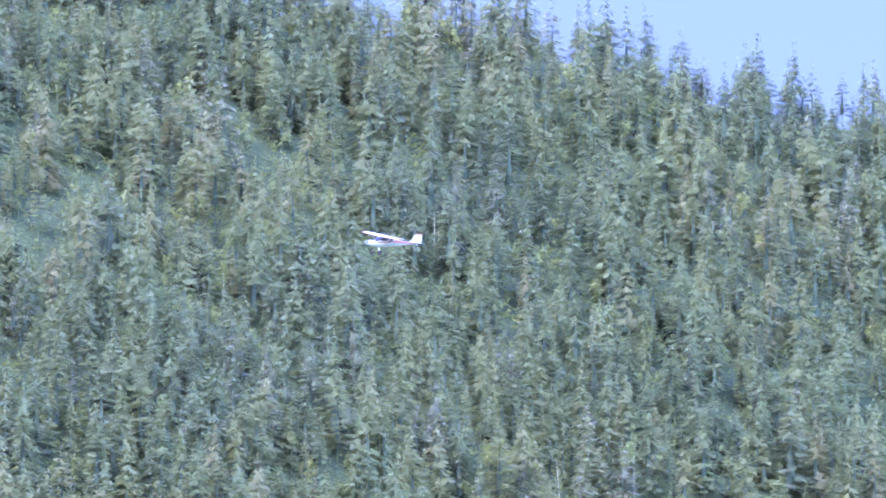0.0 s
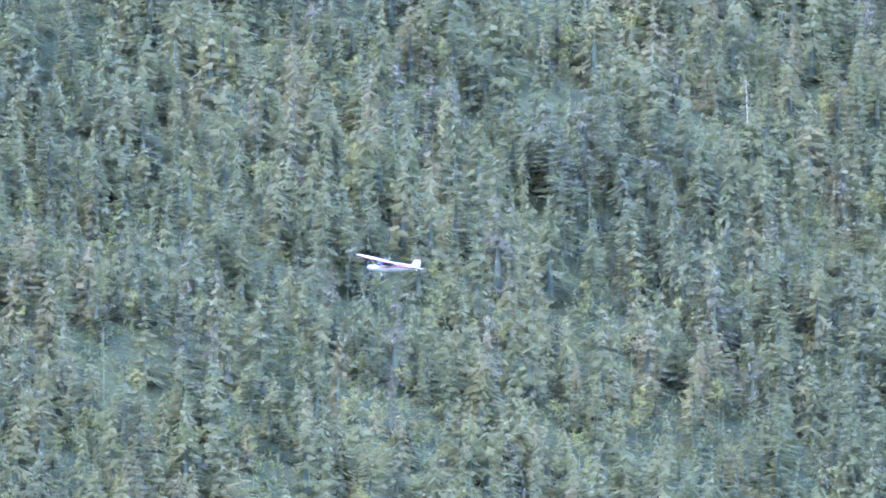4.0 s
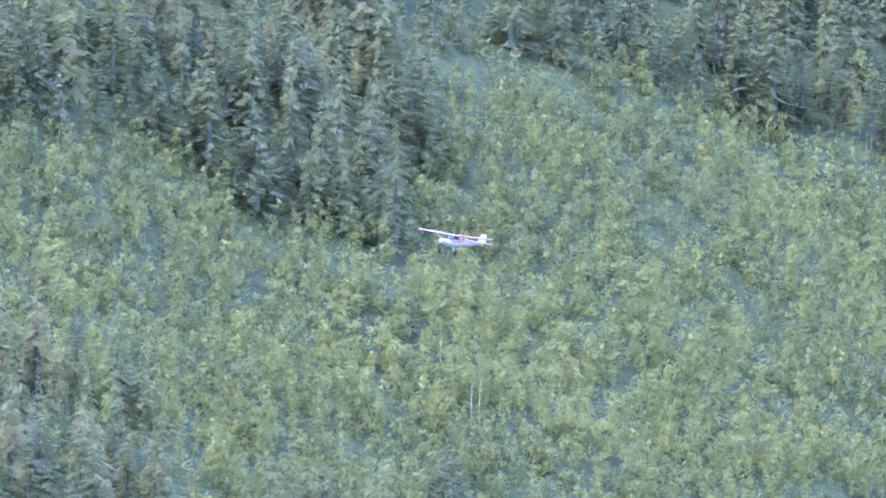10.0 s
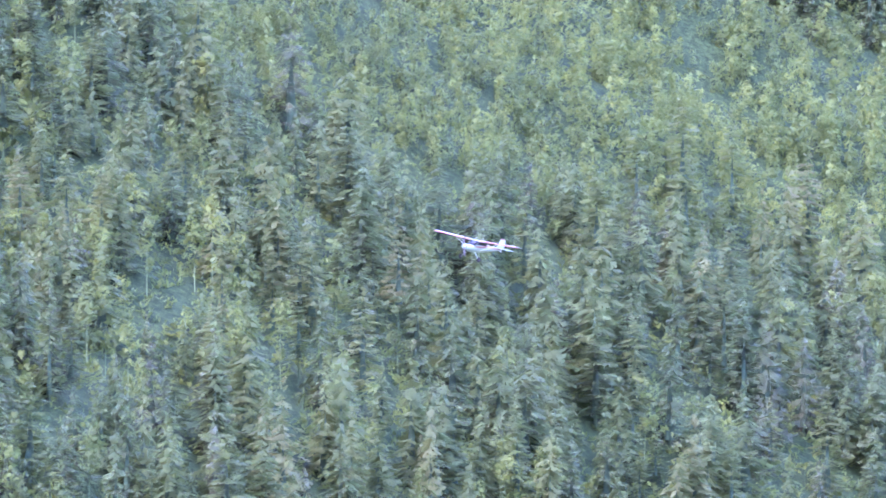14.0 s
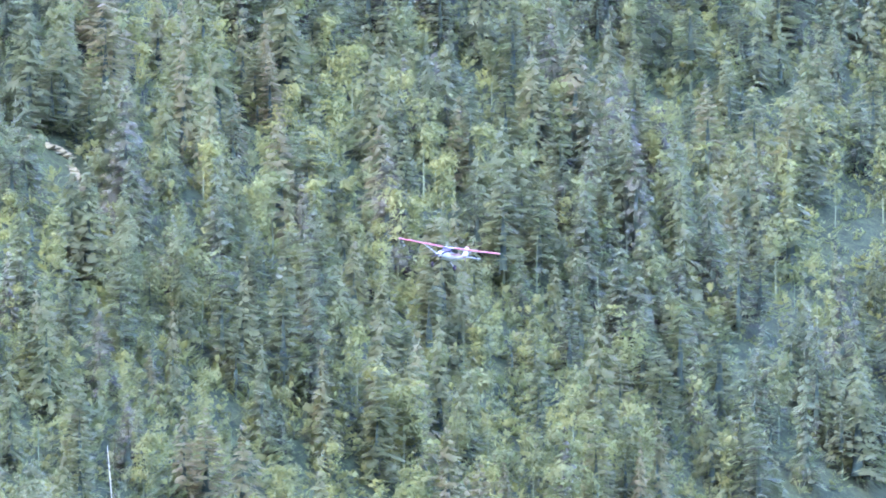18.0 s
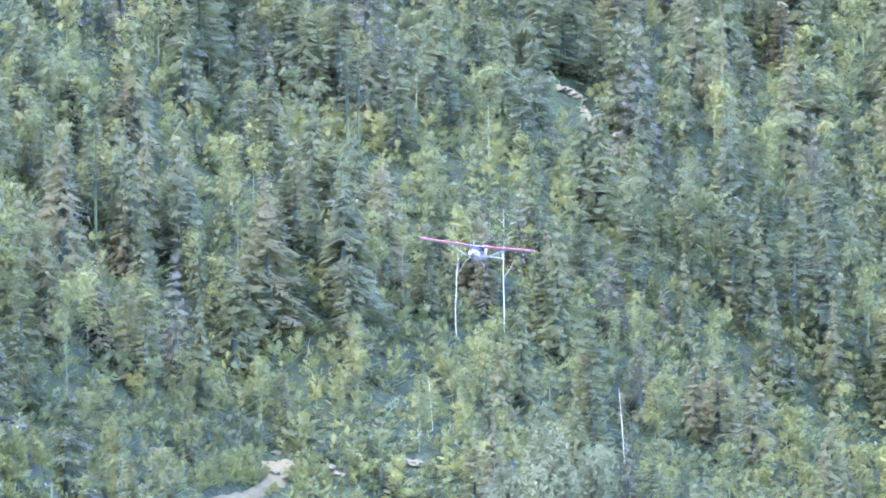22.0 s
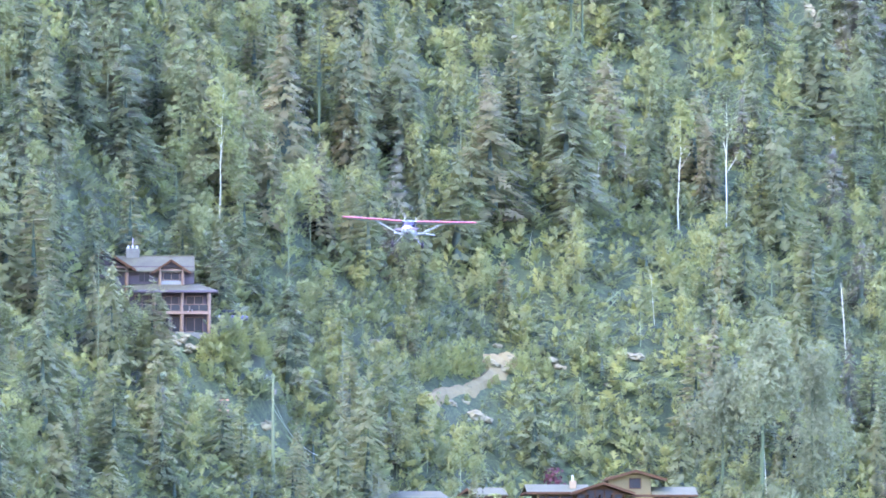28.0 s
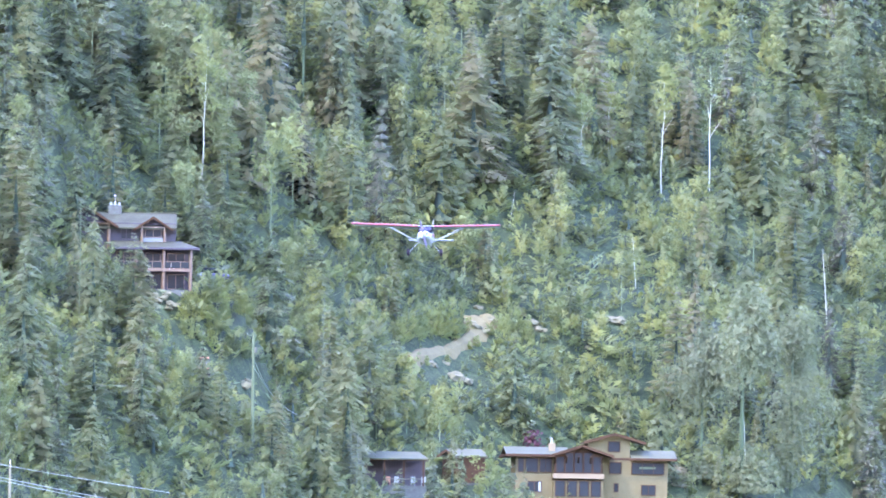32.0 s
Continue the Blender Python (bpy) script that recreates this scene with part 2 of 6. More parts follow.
def height(az, r):
    """The ground's height at an azimuth (degrees) and distance."""
    az, r = np.asarray(az, float), np.asarray(r, float)
    foot, crest = rise(az)
    u = r - foot
    up = SLOPE * 0.5 * (u + np.sqrt(u * u + 900.0))
    top = SLOPE * (crest - foot)
    over = r - crest
    z = np.where(over < -60, up, np.minimum(up, top + 4 - 0.0023 * np.maximum(over + 60, 0) ** 2 * (over < 40) - (over >= 40) * (23 + 0.35 * (over - 40))))
    z = np.maximum(z, 0)
    fade = np.clip((az + 80) / 50, 0, 1) * np.clip((46 - az) / 24, 0, 1)
    fade = fade * fade * (3 - 2 * fade)
    a = np.radians(az)
    x, y = r * np.sin(a), r * np.cos(a)
    hump = 2.2 * np.sin(x / 23 + 1.3 * np.sin(y / 31)) + 1.5 * np.sin(x / 11.5 + y / 19.0 + 2) + 0.9 * np.sin(y / 8.3 - x / 14.1)
    z = z * fade + hump * np.clip(z / 30, 0, 1) * fade
    for px, py, pz, pr in PADS:
        d = np.hypot(x - px, y - py)
        k = np.clip((pr * 1.7 - d) / (pr * 0.7), 0, 1)
        z = z * (1 - k) + pz * k
    return z


def spot(az, el):
    """The place where the line of sight at this azimuth and elevation meets the hillside."""
    r = np.arange(1500.0, 4990.0, 1.0)
    line = EYE[2] + r * math.tan(radians(el))
    hit = np.nonzero(height(np.full_like(r, az), r) >= line)[0]
    d = r[hit[0]] if len(hit) else float(rise(az)[1])
    a = radians(az)
    return Vector((d * math.sin(a), d * math.cos(a), float(height(az, d))))


def mesh_object(name, verts, faces, mats, face_mat=None, tone=None, smooth=False):
    me = bpy.data.meshes.new(name)
    me.from_pydata([tuple(v) for v in verts] if not isinstance(verts, list) else verts, [], faces)
    for m in mats:
        me.materials.append(m)
    if face_mat is not None:
        me.polygons.foreach_set("material_index", face_mat)
    if smooth:
        me.polygons.foreach_set("use_smooth", [True] * len(me.polygons))
    me.update()
    return new(name, me)


log_home_at = spot(-0.985, 2.034)
PADS.append((log_home_at.x, log_home_at.y + 5, log_home_at.z, 9.0))
yellow_at = spot(0.515, 1.306)
PADS.append((log_home_at.x + 8.0, log_home_at.y + 5.5, log_home_at.z + 1.55, 3.0))
PADS.append((yellow_at.x, yellow_at.y + 5, yellow_at.z, 11.0))


pavilion_at = spot(-0.154, 1.391)
shed_at = spot(0.081, 1.40)
PADS.append((pavilion_at.x, pavilion_at.y, pavilion_at.z, 5.0))
PADS.append((shed_at.x, shed_at.y, shed_at.z, 3.5))


def build_ground():
    azs = np.concatenate([np.arange(-180, -4, 3.0), np.arange(-4, -2, 0.25), np.arange(-2, 4, 0.12), np.arange(4, 20.01, 0.14), np.arange(21, 180, 3.0)])
    rs = np.concatenate([[0.0, 20, 60, 200, 600, 1200, 1700], np.arange(1900, 2060, 20.0), np.arange(2060, 4220, 10.0), [4300, 4400, 4500, 4600, 4800, 5200, 6000]])
    A, R = np.meshgrid(azs, rs, indexing="ij")
    Z = height(A, R)
    X, Y = R * np.sin(np.radians(A)), R * np.cos(np.radians(A))
    v = np.stack([X, Y, Z], -1).reshape(-1, 3)
    na, nr = len(azs), len(rs)
    i, j = np.meshgrid(np.arange(na), np.arange(nr - 1), indexing="ij")
    i2 = (i + 1) % na
    f = np.stack([i * nr + j, i * nr + j + 1, i2 * nr + j + 1, i2 * nr + j], -1).reshape(-1, 4)
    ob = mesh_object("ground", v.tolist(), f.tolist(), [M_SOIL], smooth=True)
    tagged(ob, "mossy forest floor of a steep wooded mountainside", "ground", kind="structure")


build_ground()


def build_backdrop():
    """The far sky behind the crest."""
    v, f = [], []
    azs = np.arange(6, 28.1, 1.0)
    for a in azs:
        for z in (150.0, 900.0):
            v.append((4920 * math.sin(radians(a)), 4920 * math.cos(radians(a)), z))
    for k in range(len(azs) - 1):
        f.append((2 * k, 2 * k + 2, 2 * k + 3, 2 * k + 1))
    ob = mesh_object("backdrop", v, f, [M_SKY])
    tagged(ob, "pale blue hazy summer sky beyond the crest", "sky", kind="structure")


build_backdrop()

# ---- trees ----
rng = np.random.default_rng(7)


def join(*bits):
    """Join (verts, triangles) pairs."""
    vs, fs, n = [], [], 0
    wide = max(v.shape[1] for v, f in bits)
    for v, f in bits:
        v = np.concatenate([v, np.zeros((len(v), wide - v.shape[1]))], 1)
        vs.append(v)
        fs.append(f + n)
        n += len(v)
    return np.concatenate(vs), np.concatenate(fs)


def tube(points, radii, sides=5):
    """A tapering tube through points, as verts and triangles."""
    points, ring = np.array(points, float), []
    for k, (p, r) in enumerate(zip(points, radii)):
        d = points[min(k + 1, len(points) - 1)] - points[max(k - 1, 0)]
        d = d / (np.linalg.norm(d) + 1e-9)
        s = np.cross(d, (0.3, 1, 0.1) if abs(d[1]) < 0.9 else (1, 0, 0))
        s /= np.linalg.norm(s)
        t = np.cross(d, s)
        a = np.arange(sides) * 2 * np.pi / sides
        ring.append(p + r * (np.cos(a)[:, None] * s + np.sin(a)[:, None] * t))
    v = np.concatenate(ring)
    f = []
    for k in range(len(points) - 1):
        for i in range(sides):
            a, b = k * sides + i, k * sides + (i + 1) % sides
            f += [(a, b, b + sides), (a, b + sides, a + sides)]
    return v, np.array(f, int)


SPRAY = np.array([(0, 0), (-1, .57), (0, 1), (1, .57)], float)      # place across and along a spray, for its four corners


def kites(root, tip, half, roll, g):
    """Flat sprays from root to tip, two triangles each; roll tips their sides out of the level."""
    n = len(root)
    d = tip - root
    L = np.linalg.norm(d, axis=1, keepdims=True)
    side = np.cross(d, (0, 0, 1.0))
    side /= np.linalg.norm(side, axis=1, keepdims=True) + 1e-9
    side = side + np.c_[np.zeros((n, 2)), roll]
    m = root + d * g.uniform(0.42, 0.72, (n, 1)) + np.c_[np.zeros((n, 2)), 0.06 * L]
    left = m + side * half * L * g.uniform(0.7, 1.3, (n, 1))
    right = m - side * half * L * g.uniform(0.7, 1.3, (n, 1))
    left[:, 2:] -= 0.25 * half * L
    right[:, 2:] -= 0.25 * half * L
    v = np.concatenate([np.stack([root, left, tip, right], 1).reshape(-1, 3), np.tile(SPRAY, (n, 1))], 1)
    k = np.arange(n)[:, None] * 4
    return v, np.concatenate([k + [0, 2, 1], k + [0, 3, 2]])


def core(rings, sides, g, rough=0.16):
    """The dense twiggy inside of a crown, its shade put into a dark colour: a skin over rings of height and radius,
    uneven all over, marked by 9 in its fourth column.
    """
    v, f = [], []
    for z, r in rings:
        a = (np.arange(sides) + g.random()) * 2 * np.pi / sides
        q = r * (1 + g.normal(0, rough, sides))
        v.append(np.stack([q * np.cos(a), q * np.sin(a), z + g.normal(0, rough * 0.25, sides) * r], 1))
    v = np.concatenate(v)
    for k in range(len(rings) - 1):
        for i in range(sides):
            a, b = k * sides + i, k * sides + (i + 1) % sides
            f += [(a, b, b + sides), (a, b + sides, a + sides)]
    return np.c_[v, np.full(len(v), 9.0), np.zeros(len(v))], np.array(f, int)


def conifer(g, count, layers, spread=0.2, low=0.05, power=0.8, droop=0.5, half=0.34, size=0.08, full=0.34):
    """Crown of a spruce or fir one metre high: tiers of drooping sprays round a dense twiggy inside with shade in its
    colour.
    """
    t = 1 - (1 - g.random(count)) ** (1 / (1 + power))
    t = np.where(g.random(count) < 0.22, 0.45 + 0.53 * g.random(count), t)
    t = np.clip(t * 0.6 + 0.4 * (np.round(t * layers) + g.normal(0, 0.16, count)) / layers, 0, 0.985)
    a = g.uniform(0, 6.28, count)
    p = g.uniform(0, 6.28, 3)

    def edge(t, a):
        return spread * ((1 - t) ** power * (1 + 0.16 * np.sin(2 * a + p[0] + 5 * t) + 0.12 * np.sin(3 * a + p[1] - 17 * t)) + 0.05)

    r1 = edge(t, a) * np.where(g.random(count) < 0.12, g.uniform(1.1, 1.4, count), g.uniform(0.72, 1.1, count))
    s = size * g.uniform(0.65, 1.35, count) * (0.45 + 0.65 * (1 - t) ** 0.5)
    fall = droop * g.uniform(0.5, 1.5, count) * np.where(t > 0.92, -1.2, 1)
    z = low + (0.985 - low) * t
    r0 = np.maximum(r1 - s, 0.1 * r1)
    b = a + g.normal(0, 0.12, count)
    root = np.stack([r0 * np.cos(a), r0 * np.sin(a), z], 1)
    tip = np.stack([r1 * np.cos(b), r1 * np.sin(b), z - fall * s], 1)
    bits = [kites(root, tip, half + 0.14 * g.random((count, 1)), g.normal(0, 0.4, (count, 1)), g)]
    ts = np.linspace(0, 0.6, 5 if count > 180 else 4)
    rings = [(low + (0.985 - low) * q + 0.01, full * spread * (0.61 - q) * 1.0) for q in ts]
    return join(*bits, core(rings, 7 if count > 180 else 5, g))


def leafy(g, count, shape="oval", low=0.25, wide=0.2, size=0.05):
    """Crown of a broad-leaved tree one metre high: small leaf sprays in uneven lobes."""
    lobes = (7 if shape == "oval" else 5) if count > 100 else 4
    t = g.uniform(0, 1, lobes)
    prof = np.sin(np.pi * np.clip(0.12 + 0.82 * t, 0, 1)) if shape == "oval" else (1.05 - t) * 0.9
    cz = low + (0.96 - low) * t
    ca = g.uniform(0, 6.28, lobes)
    cr = wide * prof * g.uniform(0.2, 0.75, lobes)
    centre = np.stack([np.cos(ca) * cr, np.sin(ca) * cr, cz], 1)
    rad = wide * (0.42 + 0.35 * g.random(lobes)) * (0.55 + 0.45 * prof)
    which = g.integers(0, lobes, count)
    d = g.normal(0, 1, (count, 3))
    d /= np.linalg.norm(d, axis=1, keepdims=True)
    q = g.random((count, 1)) ** 0.4
    c = centre[which] + d * rad[which][:, None] * q * (1, 1, 1.25)
    c[:, 2] = np.clip(c[:, 2], low * 0.6, 1.0)
    nrm = d * 0.7 + g.normal(0, 0.6, (count, 3)) + (0, 0, 0.35)
    nrm /= np.linalg.norm(nrm, axis=1, keepdims=True)
    u = np.cross(nrm, g.normal(0, 1, (count, 3)))
    u /= np.linalg.norm(u, axis=1, keepdims=True)
    w = np.cross(nrm, u)
    s = size * g.uniform(0.55, 1.3, (count, 1))
    bend = nrm * s * 0.3
    v = np.stack([c - u * s, c - w * s * 0.7 + bend, c + u * s, c + w * s * 0.7 + bend], 1).reshape(-1, 3)
    v = np.concatenate([v, np.tile(SPRAY, (count, 1))], 1)
    k = np.arange(count)[:, None] * 4
    return v, np.concatenate([k + [0, 1, 2], k + [0, 2, 3]])


def trunk(g, height_share, r0=0.011, lean=0.01, sides=4):
    b = g.normal(0, lean, 2)
    pts = [(0, 0, -0.06), (b[0] * 0.3, b[1] * 0.3, height_share * 0.5), (b[0] * 0.1, b[1] * 0.1, height_share)]
    return tube(pts, [r0, r0 * 0.75, r0 * 0.3], sides)


def kind(crowns, trunks):
    return list(zip(crowns, trunks))


DETAIL = {"near": (320, 15, 230), "mid": (190, 14, 105), "far": (150, 12, 70)}     # sprays and tiers of a conifer, sprays of a broad-leaved tree
SPRUCE, PINE, ASPEN, SAPLING = {}, {}, {}, {}
for d, (nk, nl, nb) in DETAIL.items():
    SPRUCE[d], PINE[d] = [], []
    big = {"near": 0.094, "mid": 0.112, "far": 0.116}[d]
    for sp, l in ((0.17, .03), (0.20, .05), (0.15, .07), (0.21, .03), (.18, .06)):
        SPRUCE[d].append((conifer(rng, nk, nl, sp, l, .8, .5, .34, big), trunk(rng, .3, .010, .01, 3 if d == "far" else 4)))
    for sp, l in ((0.14, .14), (0.16, .2), (0.13, .08), (.15, .26)):
        PINE[d].append((conifer(rng, nk, nl, sp, l, .6, .2, .36, big, .3), trunk(rng, .35, .009)))
    ASPEN[d] = kind([leafy(rng, nb, "oval", l, w, .034 if d == "near" else .046) for l, w in ((.28, .19), (.36, .22), (.22, .17), (.45, .18))], [trunk(rng, .6, .006, .03) for _ in range(4)])
    SAPLING[d] = kind([leafy(rng, int(nb * .7), "oval", .02, w, .075) for w in (.28, .25, .32, .26)], [trunk(rng, .3, .008, .03, 3) for _ in range(4)])


def bush(g, count, wide=0.36, spray=1.0):
    """An upright shrub one metre high: leafy sprays rising and spreading from its foot."""
    a = g.uniform(0, 6.28, count)
    t = g.random(count) ** 1.25
    r1 = wide * g.uniform(0.35, 1.1, count) * (1.15 - 0.75 * t)
    z1 = np.clip(0.14 + 0.88 * t, 0, 1)
    b = a + g.normal(0, 0.5, count) * spray
    r0 = r1 * (1 - spray) + spray * g.uniform(0, 0.35, count) * wide
    root = np.stack([r0 * np.cos(a), r0 * np.sin(a), z1 - spray * g.uniform(0.14, 0.34, count)], 1)
    tip = np.stack([r1 * np.cos(b), r1 * np.sin(b), z1], 1)
    return kites(root, tip, 0.36 + 0.16 * g.random((count, 1)), g.normal(0, 0.5, (count, 1)), g)


STEM = tube([(0, 0, -.1), (0.02, 0, .5)], [.012, .004], 3)
BUSH = kind([bush(rng, n + 1, w * 1.2, .9) for n, w in ((18, .36), (16, .30), (19, .42), (15, .26), (18, .38), (16, .33))], [STEM] * 6)
FAR_BUSH = kind([bush(rng, 15, w * 1.1, .75) for w in (.5, .42, .38, .54)], [STEM] * 4)
YOUNG = kind([conifer(rng, 60, 8, w, .02, .8, .3, .36, .16) for w in (.24, .20, .28)], [STEM] * 3)


def soften(v, f):
    """Shading normals that follow the round of the crown rather than each spray, and triangles turned to agree with them."""
    R = np.percentile(np.hypot(v[:, 0], v[:, 1]), 90) + 1e-6
    n = np.stack([v[:, 0] / R, v[:, 1] / R, 0.38 + 0.7 * (v[:, 2] - 0.35)], 1)
    n /= np.linalg.norm(n, axis=1, keepdims=True)
    fn = np.cross(v[f[:, 1]] - v[f[:, 0]], v[f[:, 2]] - v[f[:, 0]])
    turned = (fn * n[f].mean(1)).sum(1) < 0
    f = f.copy()
    f[turned] = f[turned][:, ::-1]
    fn[turned] *= -1
    fn /= np.linalg.norm(fn, axis=1, keepdims=True) + 1e-12
    own = np.zeros_like(v)
    for k in range(3):
        np.add.at(own, f[:, k], fn)
    own /= np.linalg.norm(own, axis=1, keepdims=True) + 1e-9
    n = n + 0.12 * own
    return f, n / np.linalg.norm(n, axis=1, keepdims=True)


def inside(poly, x, y):
    """Which of the points lie in the polygon."""
    res = np.zeros(len(x), bool)
    for (x0, y0), (x1, y1) in zip(poly, poly[1:] + poly[:1]):
        cross = ((y0 > y) != (y1 > y)) & (x < (x1 - x0) * (y - y0) / (y1 - y0 + 1e-12) + x0)
        res ^= cross
    return res


STAND_EAST = [(7.0, 3.52), (7.56, 3.43), (7.68, 3.34), (7.83, 3.74), (7.75, 3.89), (7.96, 3.95), (8.27, 3.91), (8.46, 3.99), (8.62, 3.82), (8.92, 3.80),
              (9.12, 3.67), (9.45, 3.57), (9.66, 3.36), (9.88, 3.2), (9.86, 2.72), (9.4, 2.5), (8.6, 2.4), (7.0, 2.4)]
STAND_WEST = [(3.6, 4.3), (4.05, 3.52), (4.53, 3.34), (4.95, 3.24), (5.4, 3.2), (5.9, 3.07), (6.48, 2.92), (7.06, 2.62), (7.06, 3.62), (6.74, 3.72), (6.12, 3.81), (5.74, 3.99), (5.5, 4.3)]
CLEAR = []                                   # places kept free of tall trees: x, y, radius
LOW_SPOTS = []                               # places where shrubs stay low
BARE_SPOTS = []                              # places kept free of shrubs too


def lane(at, length, radius):
    """Keeps a lane down the slope towards the valley free of tall trees."""
    d = math.hypot(at[0], at[1])
    for k in np.arange(0.0, length, radius * 1.2):
        CLEAR.append((at[0] * (1 - k / d), at[1] * (1 - k / d), radius))


def scatter():
    """Tree places over the part of the hillside that can be seen, with its kind of tree."""
    step = 2.9
    pts = []
    for az in np.arange(-1.8, 18.6, 0.02):
        r_mid = 2330 + 95 * az
        foot, crest = rise(az)
        el = np.interp(az, MID_AZ, MID_EL)
        lo, hi = el - 1.08 - (0.35 if az < 2.6 else 0), el + 1.08 + (0.4 if az < 1.2 else 0)
        t0, t1 = math.tan(radians(lo)), math.tan(radians(hi))
        r0, r1 = SLOPE * foot / (SLOPE - t0), min(SLOPE * foot / (SLOPE - t1), crest + 25)
        width = r_mid * radians(0.02)
        n = rng.poisson((r1 - r0) * width / (step * step))
        pts.append(np.stack([rng.uniform(az, az + 0.02, n), rng.uniform(r0, r1, n)], 1))
    pts = np.concatenate(pts)
    a, r = pts.T
    z = height(a, r)
    el = np.degrees(np.arctan2(z - EYE[2], r))
    return a, r, z, el


def plant(name, label, groups, mats):
    """One mesh of many trees. groups: (template list, placements x, y, z, height, width factor, turn, tone)."""
    V, Fs, Mi, To, No, Le, base = [], [], [], [], [], [], 0
    for temps, P in groups:
        if not len(P):
            continue
        pick = rng.integers(0, len(temps), len(P))
        for k, (crown, stem) in enumerate(temps):
            Q = P[pick == k]
            if not len(Q):
                continue
            v, f = join(crown, stem)
            f, nor = soften(v[:, :3], f)
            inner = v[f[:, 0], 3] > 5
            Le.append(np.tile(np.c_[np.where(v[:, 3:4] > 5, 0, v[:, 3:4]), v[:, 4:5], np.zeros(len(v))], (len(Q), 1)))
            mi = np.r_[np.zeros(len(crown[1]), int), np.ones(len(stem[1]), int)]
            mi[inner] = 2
            c, s = np.cos(Q[:, 5]), np.sin(Q[:, 5])
            h, w = Q[:, 3], Q[:, 3] * Q[:, 4]
            X = (v[None, :, 0] * c[:, None] - v[None, :, 1] * s[:, None]) * w[:, None] + Q[:, 0:1]
            Y = (v[None, :, 0] * s[:, None] + v[None, :, 1] * c[:, None]) * w[:, None] + Q[:, 1:2]
            Z = v[None, :, 2] * h[:, None] + Q[:, 2:3]
            V.append(np.stack([X, Y, Z], -1).reshape(-1, 3))
            Fs.append((f[None] + (np.arange(len(Q)) * len(v))[:, None, None] + base).reshape(-1, 3))
            Mi.append(np.tile(mi, len(Q)))
            No.append(np.stack([nor[None, :, 0] * c[:, None] - nor[None, :, 1] * s[:, None], nor[None, :, 0] * s[:, None] + nor[None, :, 1] * c[:, None], np.repeat(nor[None, :, 2], len(Q), 0)], -1).reshape(-1, 3))
            To.append(np.repeat(Q[:, 6], len(v)))
            base += len(v) * len(Q)
    V, Fs = np.concatenate(V), np.concatenate(Fs)
    me = bpy.data.meshes.new(name)
    me.vertices.add(len(V))
    me.vertices.foreach_set("co", V.ravel())
    me.loops.add(Fs.size)
    me.loops.foreach_set("vertex_index", Fs.ravel().astype(np.int32))
    me.polygons.add(len(Fs))
    me.polygons.foreach_set("loop_start", (np.arange(len(Fs)) * 3).astype(np.int32))
    me.polygons.foreach_set("material_index", np.concatenate(Mi).astype(np.int32))
    me.attributes.new("tone", 'FLOAT', 'POINT').data.foreach_set("value", np.concatenate(To).astype(np.float32))
    me.attributes.new("leaf", 'FLOAT_VECTOR', 'POINT').data.foreach_set("vector", np.concatenate(Le).astype(np.float32).ravel())
    me.attributes.new("custom_normal", 'FLOAT_VECTOR', 'POINT').data.foreach_set("vector", np.concatenate(No).astype(np.float32).ravel())
    for m in mats + [M_INNER_SHADE]:
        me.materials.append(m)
    me.update(calc_edges=True)
    ob = new(name, me)
    tagged(ob, label, "forest", kind="stuff")
    return ob


SINGLE = {}


def single_meshes():
    """Meshes of one metre high trees, shared by all trees that stand as things of their own."""
    for what, temps, mats in (("spruce", SPRUCE["near"], (M_NEEDLE_ONE, M_BARK)), ("pine", PINE["near"], (M_NEEDLE_ONE, M_BARK)), ("aspen", ASPEN["near"], (M_LEAF_ONE, M_DEAD)),
                              ("birch", TALL_BIRCH, (M_LEAF_ONE, M_BIRCH)), ("tall_pine", TALL_PINE, (M_NEEDLE_ONE, M_BARK)), ("poplar", POPLAR, (M_POPLAR, M_BARK)),
                              ("bare_spruce", BARE, (M_TWIG, M_DEAD)), ("cypress", CYPRESS, (M_NEEDLE_ONE, M_BARK)), ("snag", SNAG, (M_TWIG, M_BIRCH)), ("grey_snag", SNAG, (M_TWIG, M_DEAD)), ("red_shrub", SHRUB, (M_REDLEAF, M_BARK)), ("shrub", LOW_SHRUB, (M_UNDER_ONE, M_BARK))):
        SINGLE[what] = []
        for pair in temps:
            both = []
            for nm, (v, f), m in zip(("crown", "trunk"), pair, mats):
                me = bpy.data.meshes.new(nm)
                f, nor = soften(v[:, :3], f)
                me.from_pydata(v[:, :3].tolist(), [], f.tolist())
                if v.shape[1] > 3:
                    me.attributes.new("leaf", 'FLOAT_VECTOR', 'POINT').data.foreach_set("vector", np.c_[np.where(v[:, 3:4] > 5, 0, v[:, 3:4]), v[:, 4:5], np.zeros(len(v))].astype(np.float32).ravel())
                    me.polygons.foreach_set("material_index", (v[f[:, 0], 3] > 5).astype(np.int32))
                me.attributes.new("custom_normal", 'FLOAT_VECTOR', 'POINT').data.foreach_set("vector", nor.astype(np.float32).ravel())
                me.materials.append(m)
                me.materials.append(M_INNER_SHADE)
                me.update()
                both.append(me)
            SINGLE[what].append(both)


